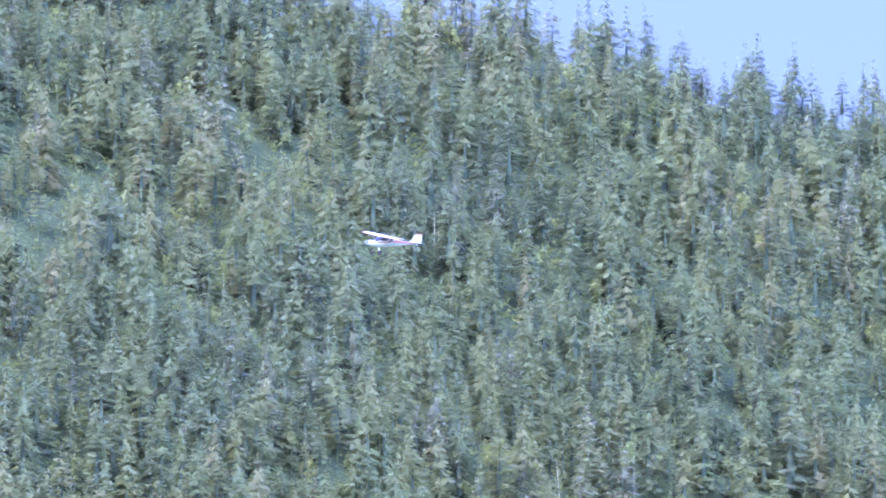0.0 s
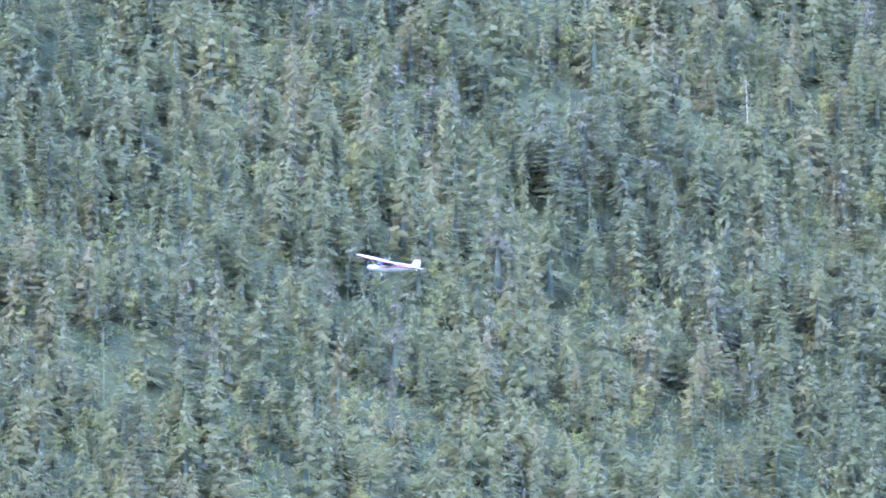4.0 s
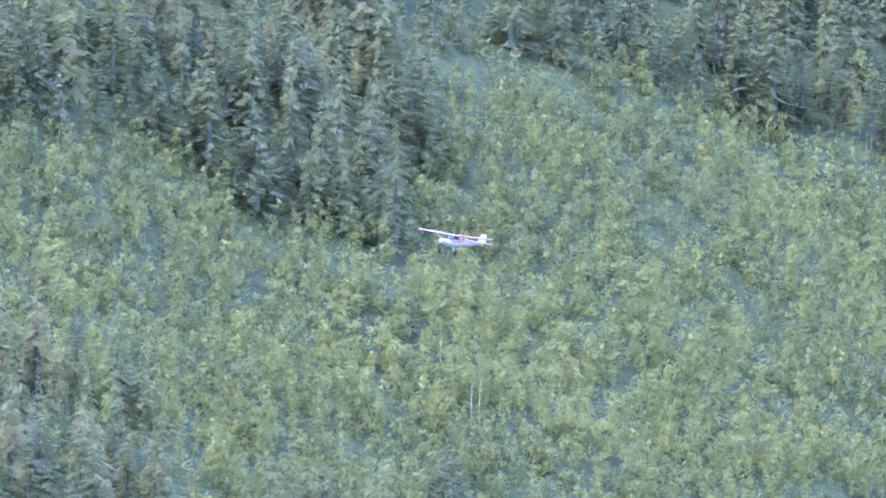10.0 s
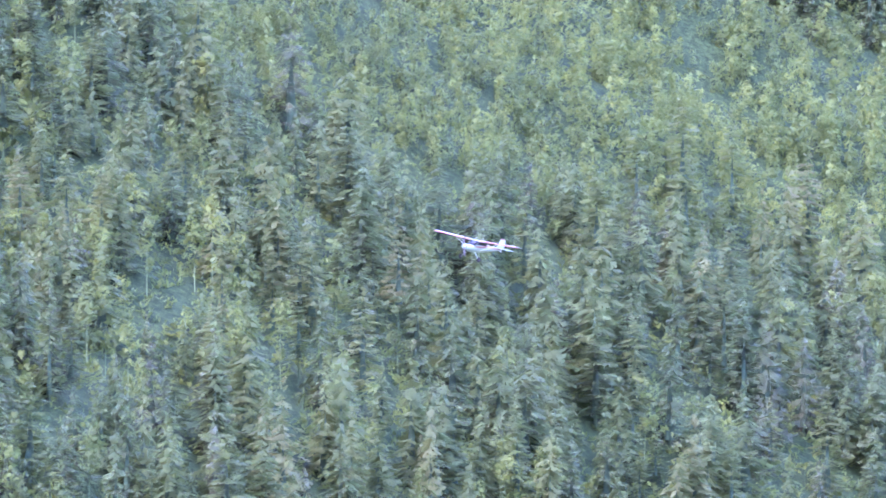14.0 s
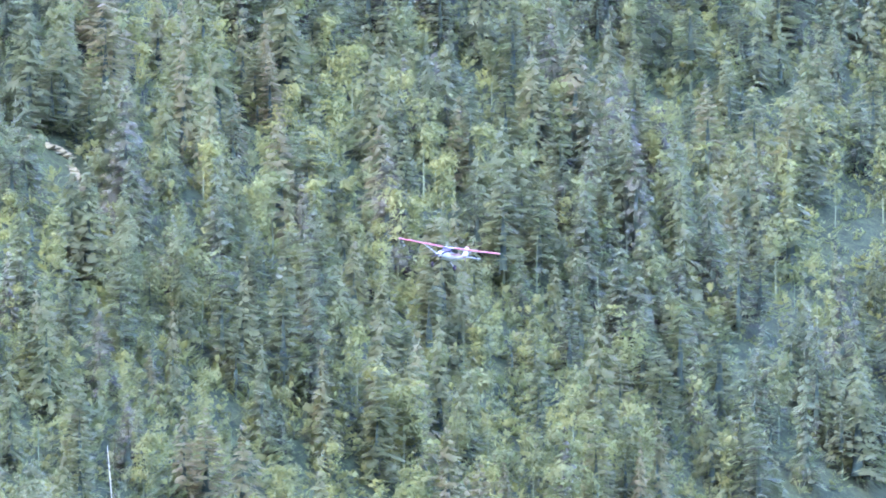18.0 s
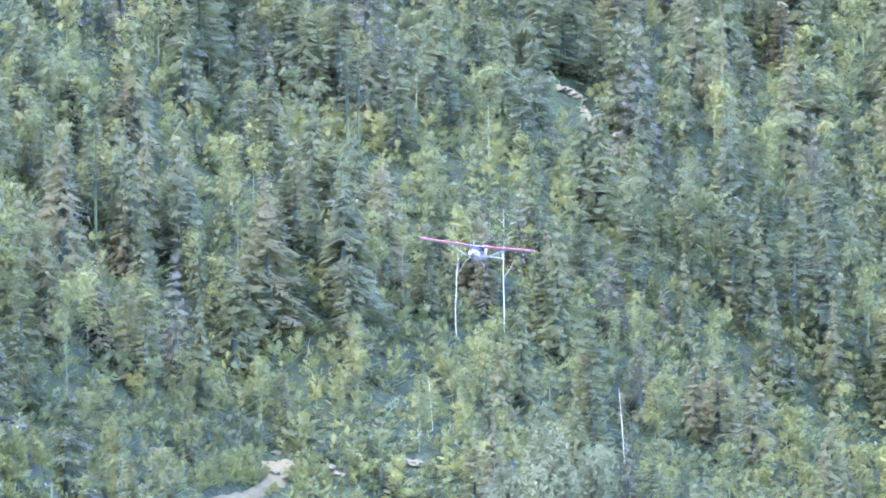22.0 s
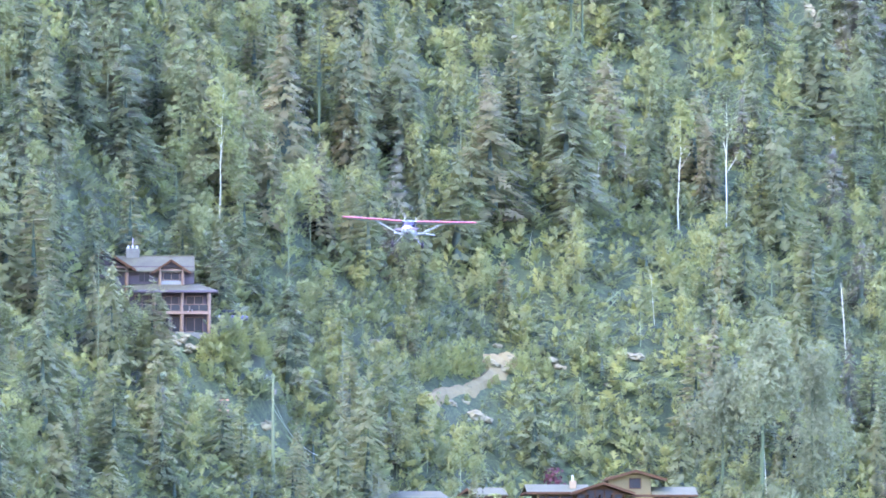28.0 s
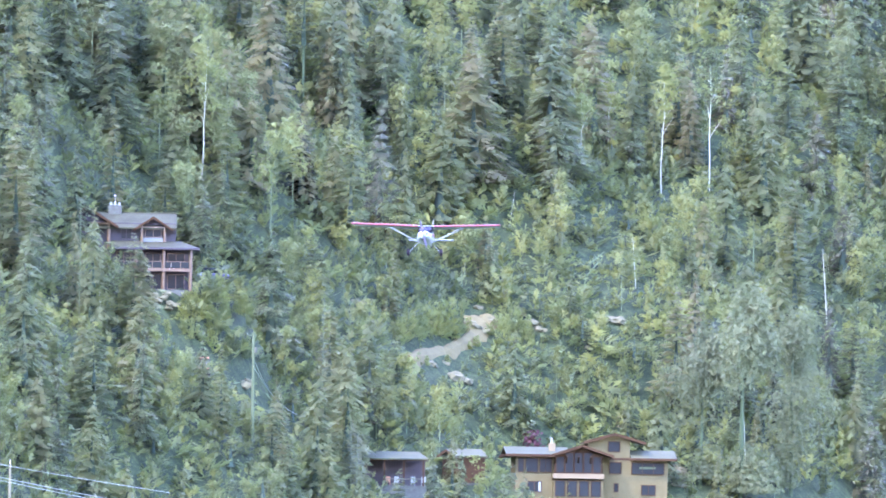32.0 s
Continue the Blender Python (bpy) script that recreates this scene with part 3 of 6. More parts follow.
LABELS = {"spruce": ("spruce_tree", "dark green spruce on the wooded hillside"), "pine": ("pine_tree", "slender olive green pine with thin crown"),
          "aspen": ("aspen_tree", "light green aspen with pale trunk"), "birch": ("birch_tree", "tall birch with bare white trunk and high crown"),
          "tall_pine": ("pine_tree", "old pine with long bare brown trunk"), "poplar": ("poplar_tree", "broad rounded poplar with dense green leaves"),
          "bare_spruce": ("dead_spruce", "grey dying spruce with bare twigs"), "cypress": ("cypress_tree", "narrow pointed dark green cypress beside the cables"),
          "snag": ("dead_birch", "broken white dead birch trunk without leaves"), "grey_snag": ("dead_tree", "grey standing dead trunk with stubs of branches"),
          "shrub": ("shrub", "leafy green shrub on the open slope"),
          "red_shrub": ("red_shrub", "dark red leaved shrub behind the house")}
count = [0]


def tree(what, at, h, wide=1.0, turn=0.0, lean=0.0):
    """A tree as a thing of its own: trunk and crown."""
    name, label = LABELS[what]
    ob = new(name)
    ob.matrix_basis = pose(*at, lean * 0.3, lean, 0) @ pose(0, 0, 0, 0, 0, turn) @ Matrix.Diagonal((h * wide, h * wide, h, 1))
    tagged(ob, label, "shrub" if "shrub" in what else "tree", "trees around the houses" if count[0] < 400 else "")
    pair = SINGLE[what][count[0] % len(SINGLE[what])]
    count[0] += 1
    for me in pair[::-1]:
        c = new(me.name.split(".")[0], me)
        c.parent = ob
    return ob


def stand(what, az, el, top, wide=1.0, lean=0.0, clear=True):
    """A single tree whose foot and top lie at these elevations."""
    at = spot(az, el)
    d = math.hypot(at.x, at.y)
    h = max(1.5, d * math.tan(radians(top)) + EYE[2] - at.z)
    LATER.append((what, at, h, wide, lean))
    if clear:
        lane(at, 15.0, 1.9)


LATER = []


def twigs(g, count, low=0.3, reach=0.09, droop=-0.2):
    """Bare thin branches round a stem one metre high."""
    bits = []
    for k in range(count):
        z = g.uniform(low, 0.97)
        a = g.uniform(0, 6.28)
        L = reach * (1.05 - z) / (1.05 - low) * g.uniform(0.4, 1.2) + 0.012
        bits.append(tube([(0, 0, z), (L * math.cos(a), L * math.sin(a), z + L * g.uniform(droop, 0.35))], [0.0045, 0.0012], 3))
    return join(*bits)


def birch_stem(g):
    """A slender crooked stem with a few rising forks, one metre high."""
    z = np.linspace(-0.03, 0.9, 9)
    off = np.cumsum(g.normal(0, 0.006, (9, 2)), 0) * np.minimum(1, z[:, None] * 4 + .1)
    pts = np.c_[off, z]
    bits = [tube(pts, np.linspace(0.0052, 0.0014, 9), 6)]
    for k in range(6):
        i = int(g.integers(4, 8))
        d = np.array([g.normal(0, 0.05), g.normal(0, 0.05), g.uniform(0.05, 0.14)])
        bits.append(tube([pts[i], pts[i] + d * .5, pts[i] + d], [0.0022, 0.0015, 0.0007], 4))
    return join(*bits)


TALL_BIRCH = kind([leafy(rng, 210, "oval", l, w, .032) for l, w in ((.58, .13), (.64, .12), (.52, .14))], [birch_stem(rng) for _ in range(3)])
TALL_PINE = kind([conifer(rng, 240, 10, .10, l, .5, .1, .36, .06) for l in (.5, .42)], [trunk(rng, .95, .012, .01, 6) for _ in range(2)])
POPLAR = kind([leafy(rng, 3000, "oval", .08, w, .021) for w in (.30, .26)], [trunk(rng, .8, .015, .02, 6) for _ in range(2)])
BARE = kind([twigs(rng, 170, .15, .17), twigs(rng, 150, .2, .15)], [trunk(rng, 1.0, .007, .01, 5) for _ in range(2)])
CYPRESS = kind([conifer(rng, 300, 16, .13, .02, .6, -.9, .34, .08)], [trunk(rng, .95, .01, .0, 5)])
SNAG = kind([twigs(rng, 14, .35, .10, .1), twigs(rng, 22, .25, .08), twigs(rng, 8, .5, .12, .3)], [trunk(rng, 1.0, .0075, .03, 6) for _ in range(3)])
SHRUB = kind([leafy(rng, 260, "cone", .1, .6, .06)], [trunk(rng, .6, .02, .02, 5)])
LOW_SHRUB = kind([bush(rng, 200, .5, .5), bush(rng, 180, .42, .5), bush(rng, 200, .6, .5)], [trunk(rng, .5, .02, .02, 5) for _ in range(3)])
single_meshes()


def forest():
    a, r, z, el = scatter()
    x, y = r * np.sin(np.radians(a)), r * np.cos(np.radians(a))
    n = len(a)
    young = inside(STAND_EAST, a + rng.normal(0, .02, n), el + rng.normal(0, .02, n)) | inside(STAND_WEST, a + rng.normal(0, .05, n), el + rng.normal(0, .04, n))
    free = np.ones(n, bool)
    for cx, cy, cr in CLEAR:
        free &= np.hypot(x - cx, y - cy) > cr
    free |= young
    patch = np.sin(x / 37 + 2 * np.sin(y / 51)) + np.sin(x / 17 - y / 23 + 1) * 0.7 + rng.normal(0, .7, n)
    u = rng.random(n)
    near_home = (a < 2.2) & (el < 2.25 + 0.25 * np.sin(x / 30))
    leaf_share = np.where(near_home, 0.55, np.where(a < 4, 0.34, np.where(a < 10, 0.12, 0.12)))
    leaf = (~young) & (u < leaf_share + 0.10 * patch)
    pine = (~young) & (~leaf) & (rng.random(n) < 0.33)
    dying = (~young) & (~leaf) & (rng.random(n) < np.where(a < 3.2, 0.08, 0.05) + 0.03 * np.sin(x / 61 + y / 47))
    pine &= ~dying
    lot = rng.random(n)
    share = np.where(young, 0.82, np.where(near_home & leaf, 0.36, np.where(a > 10, 0.23, np.where(a > 4, 0.20, 0.215))))
    keep = free & (lot < share)
    h = np.where(young, rng.uniform(4.0, 9.0, n), np.where(leaf, np.where(near_home, rng.uniform(4, 11, n), np.where(a > 10, rng.uniform(7, 13, n), rng.uniform(8, 17, n))), np.where(a < 4, rng.uniform(8, 22, n), np.where(a < 10, rng.uniform(10, 24, n), 10 + 14 * rng.random(n) ** 1.4))))
    h = np.where(near_home & ~leaf, h * 0.8, h)
    wide = np.where(young, rng.uniform(.9, 1.35, n), np.where((a < 4) & (~leaf), rng.uniform(.9, 1.4, n), np.where(leaf, rng.uniform(.9, 1.3, n), np.where(a > 10, rng.uniform(1.0, 1.45, n), rng.uniform(.95, 1.4, n)))))
    turn = rng.uniform(0, 6.28, n)
    tone = np.clip(rng.beta(2, 2, n) + 0.19 * patch, 0, 1)
    tone = np.where(young, np.clip(0.55 + rng.normal(0, .26, n) + 0.12 * patch, 0, 1), tone)
    P = np.stack([x, y, z, h, wide, turn, tone], 1)
    single = keep & (~young) & (a > -1.7) & (a < 1.62) & (r < 2296)
    chosen = np.nonzero(single)[0][:250]
    for i in chosen:
        what = "aspen" if leaf[i] else "pine" if pine[i] else "spruce"
        tree(what, (x[i], y[i], z[i]), h[i], wide[i], math.degrees(turn[i]))
    keep[chosen] = False
    zones = {"near": a < 3.2, "mid": (a >= 3.2) & (a < 9.5), "far": a >= 9.5}
    for lab, temps, sel, mats in (
            ("spruce_forest", SPRUCE, (~young) & (~leaf) & (~pine) & (~dying), [M_NEEDLE, M_BARK]),
            ("dying_spruces", SPRUCE, dying, [M_DYING, M_DEAD]),
            ("pine_forest", PINE, pine, [M_NEEDLE, M_BARK]),
            ("aspen_wood", ASPEN, leaf, [M_LEAF, M_DEAD]),
            ("young_thicket", SAPLING, young, [M_LEAF, M_BARK])):
        words = {"dying_spruces": "grey brown dying spruces with thin needles in the forest", "spruce_forest": "dense dark green spruce forest on the steep hillside", "pine_forest": "slender olive green pines among the spruce forest",
                 "aspen_wood": "light green aspens and birches scattered through the forest", "young_thicket": "bright green thicket of young broadleaf trees on old clearing"}
        plant(lab, words[lab], [(temps[d], P[sel & keep & zm]) for d, zm in zones.items()], mats)
    shrubs()


def shrubs():
    """Low growth that covers the ground between the trees, thicker on the nearer slope."""
    pts = []
    for az0, az1, step in ((-1.8, 3.4, 2.2), (3.4, 18.6, 3.5)):
        for az in np.arange(az0, az1, math.degrees(step / (2330 + 95 * (az0 + az1) / 2))):
            foot, crest = rise(az)
            el = np.interp(az, MID_AZ, MID_EL)
            lo, hi = el - 0.98 - (0.35 if az < 2.6 else 0), el + 0.98 + (0.3 if az < 1.2 else 0)
            r = np.arange(SLOPE * foot / (SLOPE - math.tan(radians(lo))), min(SLOPE * foot / (SLOPE - math.tan(radians(hi))), crest + 25), step * 1.15)
            pts.append(np.stack([np.full(len(r), math.radians(az)) * r + rng.normal(0, step * 0.4, len(r)), r + rng.normal(0, step * 0.45, len(r))], 1))
    pts = np.concatenate(pts)
    r = pts[:, 1]
    a = np.degrees(pts[:, 0] / r)
    x, y = r * np.sin(np.radians(a)), r * np.cos(np.radians(a))
    n = len(x)
    patch = np.sin(x / 29 + 2 * np.sin(y / 41)) + 0.7 * np.sin(x / 13 - y / 19 + 1)
    tone = np.clip(0.45 + 0.16 * patch + rng.normal(0, .2, n), 0, 1)
    free = np.ones(n, bool)
    for cx, cy, cr in BARE_SPOTS:
        free &= np.hypot(x - cx, y - cy) > cr
    h = np.where(a < 3.4, rng.uniform(1.1, 2.3, n), rng.uniform(1.2, 2.2, n)) ** 2
    for cx, cy, cr in LOW_SPOTS:
        h = np.where(np.hypot(x - cx, y - cy) < cr, np.minimum(h, rng.uniform(1.0, 2.3, n)), h)
    z = height(a, r)
    el = np.degrees(np.arctan2(z - EYE[2], r))
    stand_ = inside(STAND_EAST, a, el) | inside(STAND_WEST, a, el)
    free &= ~(stand_ & (rng.random(n) < 0.55))
    # darker tone in the young stand paints shaded gaps between the saplings
    tone = np.where(stand_, tone * 0.7, tone)
    P = np.stack([x, y, z, h, rng.uniform(1.1, 1.7, n), rng.uniform(0, 6.28, n), tone], 1)
    a, fir = a[free], (rng.random(n) < 0.09)[free]
    P = P[free]
    close = a < 3.4
    plant("undergrowth", "low green shrubs and seedlings under the forest trees", [(BUSH, P[close & ~fir]), (FAR_BUSH, P[~close])], [M_UNDER, M_BARK])
    P[:, 3] *= 1.25
    plant("young_spruces", "small dark green spruces between the shrubs", [(YOUNG, P[close & fir])], [M_NEEDLE, M_BARK])


# ---- aeroplane ----
def thing(name, label, category, at, turn=0.0, group=""):
    ob = new(name)
    ob.matrix_basis = pose(*at, 0, 0, turn)
    return tagged(ob, label, category, group)


def part(name, bm, mat, parent, label=""):
    """Links a bmesh, or (verts, faces), as one mesh under a thing or part."""
    me = bpy.data.meshes.new(name)
    if isinstance(bm, tuple):
        me.from_pydata(np.asarray(bm[0]).tolist(), [], [list(map(int, q)) for q in bm[1]])
    else:
        bmesh.ops.recalc_face_normals(bm, faces=bm.faces)
        bm.to_mesh(me)
        bm.free()
    me.materials.append(mat)
    me.update()
    ob = new(name, me)
    ob.parent = parent
    if label:
        ob["label"] = label
    return ob


def box(x0, y0, z0, x1, y1, z1, bevel=0.0):
    bm = bmesh.new()
    bmesh.ops.create_cube(bm, size=1)
    for v in bm.verts:
        v.co = Vector(((x0 + x1) / 2 + v.co.x * (x1 - x0), (y0 + y1) / 2 + v.co.y * (y1 - y0), (z0 + z1) / 2 + v.co.z * (z1 - z0)))
    if bevel:
        bmesh.ops.bevel(bm, geom=bm.edges[:], offset=bevel, segments=1, affect='EDGES')
    return bm


def loft(rings, close=True):
    """A skin over rings of equal length."""
    bm = bmesh.new()
    vs = [[bm.verts.new(p) for p in r] for r in rings]
    n = len(rings[0])
    for a, b in zip(vs, vs[1:]):
        for i in range(n):
            bm.faces.new((a[i], a[(i + 1) % n], b[(i + 1) % n], b[i]))
    if close:
        bm.faces.new(vs[0])
        bm.faces.new(vs[-1][::-1])
    return bm


def smooth(ob):
    ob.data.polygons.foreach_set("use_smooth", [True] * len(ob.data.polygons))
    return ob


def oval(x, w, top, bot, n=16, square=2.6):
    """A fuselage section: half width, top and bottom heights."""
    out = []
    for k in range(n):
        a = 2 * math.pi * k / n
        c, s = math.cos(a), math.sin(a)
        c = math.copysign(abs(c) ** (2 / square), c)
        s = math.copysign(abs(s) ** (2 / square), s)
        out.append((x, w * c, (top + bot) / 2 + (top - bot) / 2 * s))
    return out


def aerofoil(y, lead, chord, z, thick):
    """A wing section across x at span y."""
    shape = [(0, 0), (.04, .45), (.15, .85), (.35, 1.0), (.65, .65), (1, .03), (1, -.03), (.6, -.25), (.25, -.32), (.06, -.28)]
    return [(lead - chord * u, y, z + thick * w * 0.6) for u, w in shape]


def build_aeroplane():
    """A small high-wing taildragger. Origin at the wing's middle; nose along x, z up."""
    p = thing("aeroplane", "white and red high-wing taildragger aeroplane in flight", "aeroplane", (0, 0, 0))
    # fuselage
    rings = [oval(1.92, .16, -.52, -.86), oval(1.85, .36, -.42, -.96), oval(1.45, .45, -.40, -1.05), oval(0.98, .49, -.39, -1.10), oval(0.55, .51, -.12, -1.12), oval(-0.4, .52, -.05, -1.10),
             oval(-1.1, .46, -.06, -1.02), oval(-2.2, .30, -.26, -.85), oval(-3.4, .15, -.36, -.66), oval(-4.35, .05, -.40, -.55)]
    body = smooth(part("fuselage", loft(rings), M_WHITE, p, "white metal fuselage"))
    for s in (1, -1):
        band = [[(0.9, s * .49, -.50), (0.9, s * .505, -.60)], [(-0.4, s * .525, -.38), (-0.4, s * .535, -.58)], [(-1.1, s * .425, -.16), (-1.1, s * .485, -.48)], [(-2.2, s * .255, -.30), (-2.2, s * .318, -.54)], [(-3.4, s * .125, -.375), (-3.4, s * .166, -.51)], [(-4.3, s * .06, -.43), (-4.3, s * .066, -.48)]]
        bm = bmesh.new()
        vs = [[bm.verts.new(c) for c in row] for row in band]
        for a, b in zip(vs, vs[1:]):
            bm.faces.new((a[0], a[1], b[1], b[0]))
        bmesh.ops.solidify(bm, geom=bm.faces[:], thickness=0.012)
        part("stripe", bm, M_RED, body, "red side stripe")
        # cabin glass
        bm = bmesh.new()
        q = [(0.72, s * .50, -.30), (0.28, s * .515, -.02), (-0.95, s * .49, -.06), (-1.15, s * .465, -.30), (-0.4, s * .535, -.36)]
        bm.faces.new([bm.verts.new(c) for c in q])
        bmesh.ops.solidify(bm, geom=bm.faces[:], thickness=0.02)
        part("side_window", bm, M_CANOPY, body, "dark cabin side window")
    bm = bmesh.new()
    rows_ = []
    for x, z, w in ((1.06, -.385, .47), (0.72, -.13, .49), (0.40, 0.07, .49)):
        rows_.append([bm.verts.new((x - 0.12 * abs(k) ** 2, w * k, z - 0.05 * k * k)) for k in (-1, -.5, 0, .5, 1)])
    for a, b in zip(rows_, rows_[1:]):
        for i in range(4):
            bm.faces.new((a[i], a[i + 1], b[i + 1], b[i]))
    bmesh.ops.solidify(bm, geom=bm.faces[:], thickness=0.02)
    smooth(part("windscreen", bm, M_CANOPY, body, "dark curved windscreen"))
    smooth(part("nose_bowl", loft([oval(2.0, .13, -.54, -.82), oval(1.96, .25, -.47, -.90), oval(1.86, .37, -.415, -.965)]), M_WHITE, body))
    for s in (1, -1):
        part("air_intake", box(1.90, s * .18 - .08, -.70, 1.99, s * .18 + .08, -.58, .02), M_TYRE, body, "dark engine air intake")
    part("belly_intake", box(1.7, -.1, -1.06, 1.98, .1, -.92, .02), M_TYRE, body, "dark lower air scoop")
    # wings
    for s in (1, -1):
        secs = [aerofoil(s * y, .42 if y < 4.5 else .36, c, .06 + .028 * y, .115) for y, c in ((0.0, 1.55), (2.45, 1.55), (3.75, 1.38), (4.58, 1.2), (4.83, 1.0), (4.93, .7))]
        wing = smooth(part("wing", loft(secs), M_WHITE, p, "white high wing with red leading edge"))
        red = [[(u, s * y, w + .028 * y) for u, w in ((.46, .05), (.45, .10), (.37, .116), (.15, .06), (-.20, .03), (.15, .008), (.41, .008))] for y in (0.55, 2.45, 4.48, 4.86, 4.96)]
        part("leading_edge", loft(red), M_RED, wing, "red painted leading edge")
        bm = loft([[(-.73, s * y, .072 + .028 * y), (-1.10, s * y, .03 + .028 * y), (-1.10, s * y, .015 + .028 * y), (-.73, s * y, .03 + .028 * y)] for y in (.6, 2.4)])
        part("flap", bm, M_WHITE, wing)
        # lift strut in a V
        for x0, x1 in ((0.25, 0.20), (0.18, -0.62)):
            part("strut", tube([(x0, s * .50, -.98), (x1, s * 2.45, .04)], [.027, .027], 6), M_WHITE, p, "white lift strut")
        # gear
        leg = part("gear_leg", loft([[(x0 + dx, y, z + dz) for dx, dz in ((-.065, 0), (0, .024), (.065, 0), (0, -.024))] for x0, y, z in ((.62, s * .36, -1.0), (.70, s * .80, -1.45), (.74, s * 1.02, -1.72))]), M_WHITE, p, "white sprung steel undercarriage leg")
        bm = bmesh.new()
        bmesh.ops.create_cone(bm, cap_ends=True, segments=18, radius1=.26, radius2=.26, depth=.16, matrix=Matrix.Translation((.76, s * 1.10, -1.72)) @ Matrix.Rotation(radians(90), 4, 'X'))
        bmesh.ops.bevel(bm, geom=[e for e in bm.edges if len(e.link_faces) == 2 and any(len(f.verts) > 4 for f in e.link_faces)], offset=.05, segments=2, affect='EDGES')
        wheel = part("wheel", bm, M_TYRE, p, "black main wheel")
        bm = bmesh.new()
        bmesh.ops.create_cone(bm, cap_ends=True, segments=12, radius1=.11, radius2=.09, depth=.20, matrix=Matrix.Translation((.76, s * 1.10, -1.72)) @ Matrix.Rotation(radians(90), 4, 'X'))
        part("hub", bm, M_PROP, wheel)
        # tailplane
        st = loft([[(-3.55 - .22 * y, s * y, -.36), (-3.7 - .2 * y, s * y, -.32), (-4.5 + .05 * y, s * y, -.35), (-4.5 + .05 * y, s * y, -.37), (-3.7 - .2 * y, s * y, -.40)] for y in (0.0, .9, 1.5)])
        part("tailplane", st, M_WHITE, p)
        part("aerial", tube([(-.25, s * .42, .1), (-.42, s * .42, .62)], [.018, .009], 5), M_WHITE, p, "thin roof aerial")
    fin = loft([[(-3.35, 0, -.38), (-3.6, .045, -.38), (-4.74, .02, -.42), (-4.74, -.02, -.42), (-3.6, -.045, -.38)], [(-3.72, 0, .18), (-3.88, .04, .18), (-4.78, .018, .18), (-4.78, -.018, .18), (-3.88, -.04, .18)],
                [(-3.88, 0, .50), (-4.0, .03, .50), (-4.76, .014, .50), (-4.76, -.014, .50), (-4.0, -.03, .50)]])
    f = part("fin", fin, M_WHITE, p, "white tail fin")
    part("fin_cap", loft([[(-3.87, 0, .503), (-3.99, .034, .503), (-4.77, .02, .503), (-4.77, -.02, .503), (-3.99, -.034, .503)], [(-3.97, 0, .60), (-4.07, .025, .60), (-4.70, .012, .60), (-4.70, -.012, .60), (-4.07, -.025, .60)]]), M_RED, f, "red fin top")
    tw = bmesh.new()
    bmesh.ops.create_cone(tw, cap_ends=True, segments=10, radius1=.09, radius2=.09, depth=.06, matrix=Matrix.Translation((-4.45, 0, -.78)) @ Matrix.Rotation(radians(90), 4, 'X'))
    part("tail_wheel", tw, M_TYRE, p)
    part("tail_spring", tube([(-4.1, 0, -.55), (-4.45, 0, -.76)], [.03, .025], 5), M_METAL, p)
    # propeller
    blade = [[(0.03, y, .09 * k), (0.0, y, .11 * k), (-.03, y, -.09 * k)] for y, k in ((-.93, .3), (-.6, .75), (-.2, .7), (0, .5), (.2, .7), (.6, .75), (.93, .3))]
    prop = part("propeller", loft(blade), M_PROP, p, "grey two-bladed propeller")
    prop.matrix_basis = pose(2.02, 0, -.68)
    sp = loft([[(-.06 + d, r * math.cos(k * math.pi / 5), r * math.sin(k * math.pi / 5)) for k in range(10)] for d, r in ((0, .15), (.12, .13), (.22, .07), (.26, .01))])
    smooth(part("spinner", sp, M_WHITE, prop))
    return p, prop


aeroplane, propeller = build_aeroplane()

# ---- log home ----
def prism(outline, y0, y1):
    """A solid from an outline in x and z, between two depths."""
    return loft([[(x, y0, z) for x, z in outline], [(x, y1, z) for x, z in outline]])


def slab(a, b, c, d, thick):
    """A flat plate with these four corners, thickened downwards."""
    bm = bmesh.new()
    top = [bm.verts.new(p) for p in (a, b, c, d)]
    low = [bm.verts.new((p[0], p[1], p[2] - thick)) for p in (a, b, c, d)]
    bm.faces.new(top)
    bm.faces.new(low[::-1])
    for i in range(4):
        bm.faces.new((top[i], low[i], low[(i + 1) % 4], top[(i + 1) % 4]))
    return bm


def window(house, x0, x1, z0, z1, y, casing=M_TRIM, bars=1, bar=0.10):
    """A window in a wall facing the valley: frame ring, mullions, and a pane."""
    outer = [(x0, z0), (x1, z0), (x1, z1), (x0, z1)]
    inner = [(x0 + bar, z0 + bar), (x1 - bar, z0 + bar), (x1 - bar, z1 - bar), (x0 + bar, z1 - bar)]
    bm = bmesh.new()
    vs = [[bm.verts.new((x, yy, z)) for x, z in loop] for yy in (y - 0.13, y + 0.05) for loop in (outer, inner)]
    for k in range(4):
        n = (k + 1) % 4
        bm.faces.new((vs[0][k], vs[0][n], vs[1][n], vs[1][k]))
        bm.faces.new((vs[2][n], vs[2][k], vs[3][k], vs[3][n]))
        bm.faces.new((vs[0][k], vs[2][k], vs[2][n], vs[0][n]))
        bm.faces.new((vs[1][n], vs[3][n], vs[3][k], vs[1][k]))
    w = part("window", bm, casing, house, "dark framed window")
    for k in range(1, bars):
        cx = x0 + (x1 - x0) * k / bars
        part("mullion", box(cx - bar * .4, y - 0.11, z0 + bar + .004, cx + bar * .4, y + 0.03, z1 - bar - .004), casing, w)
    part("pane", box(x0 + bar * .9, y - 0.02, z0 + bar * .9, x1 - bar * .9, y, z1 - bar * .9), M_WINDOW, w, "dark reflecting glass")
    return w


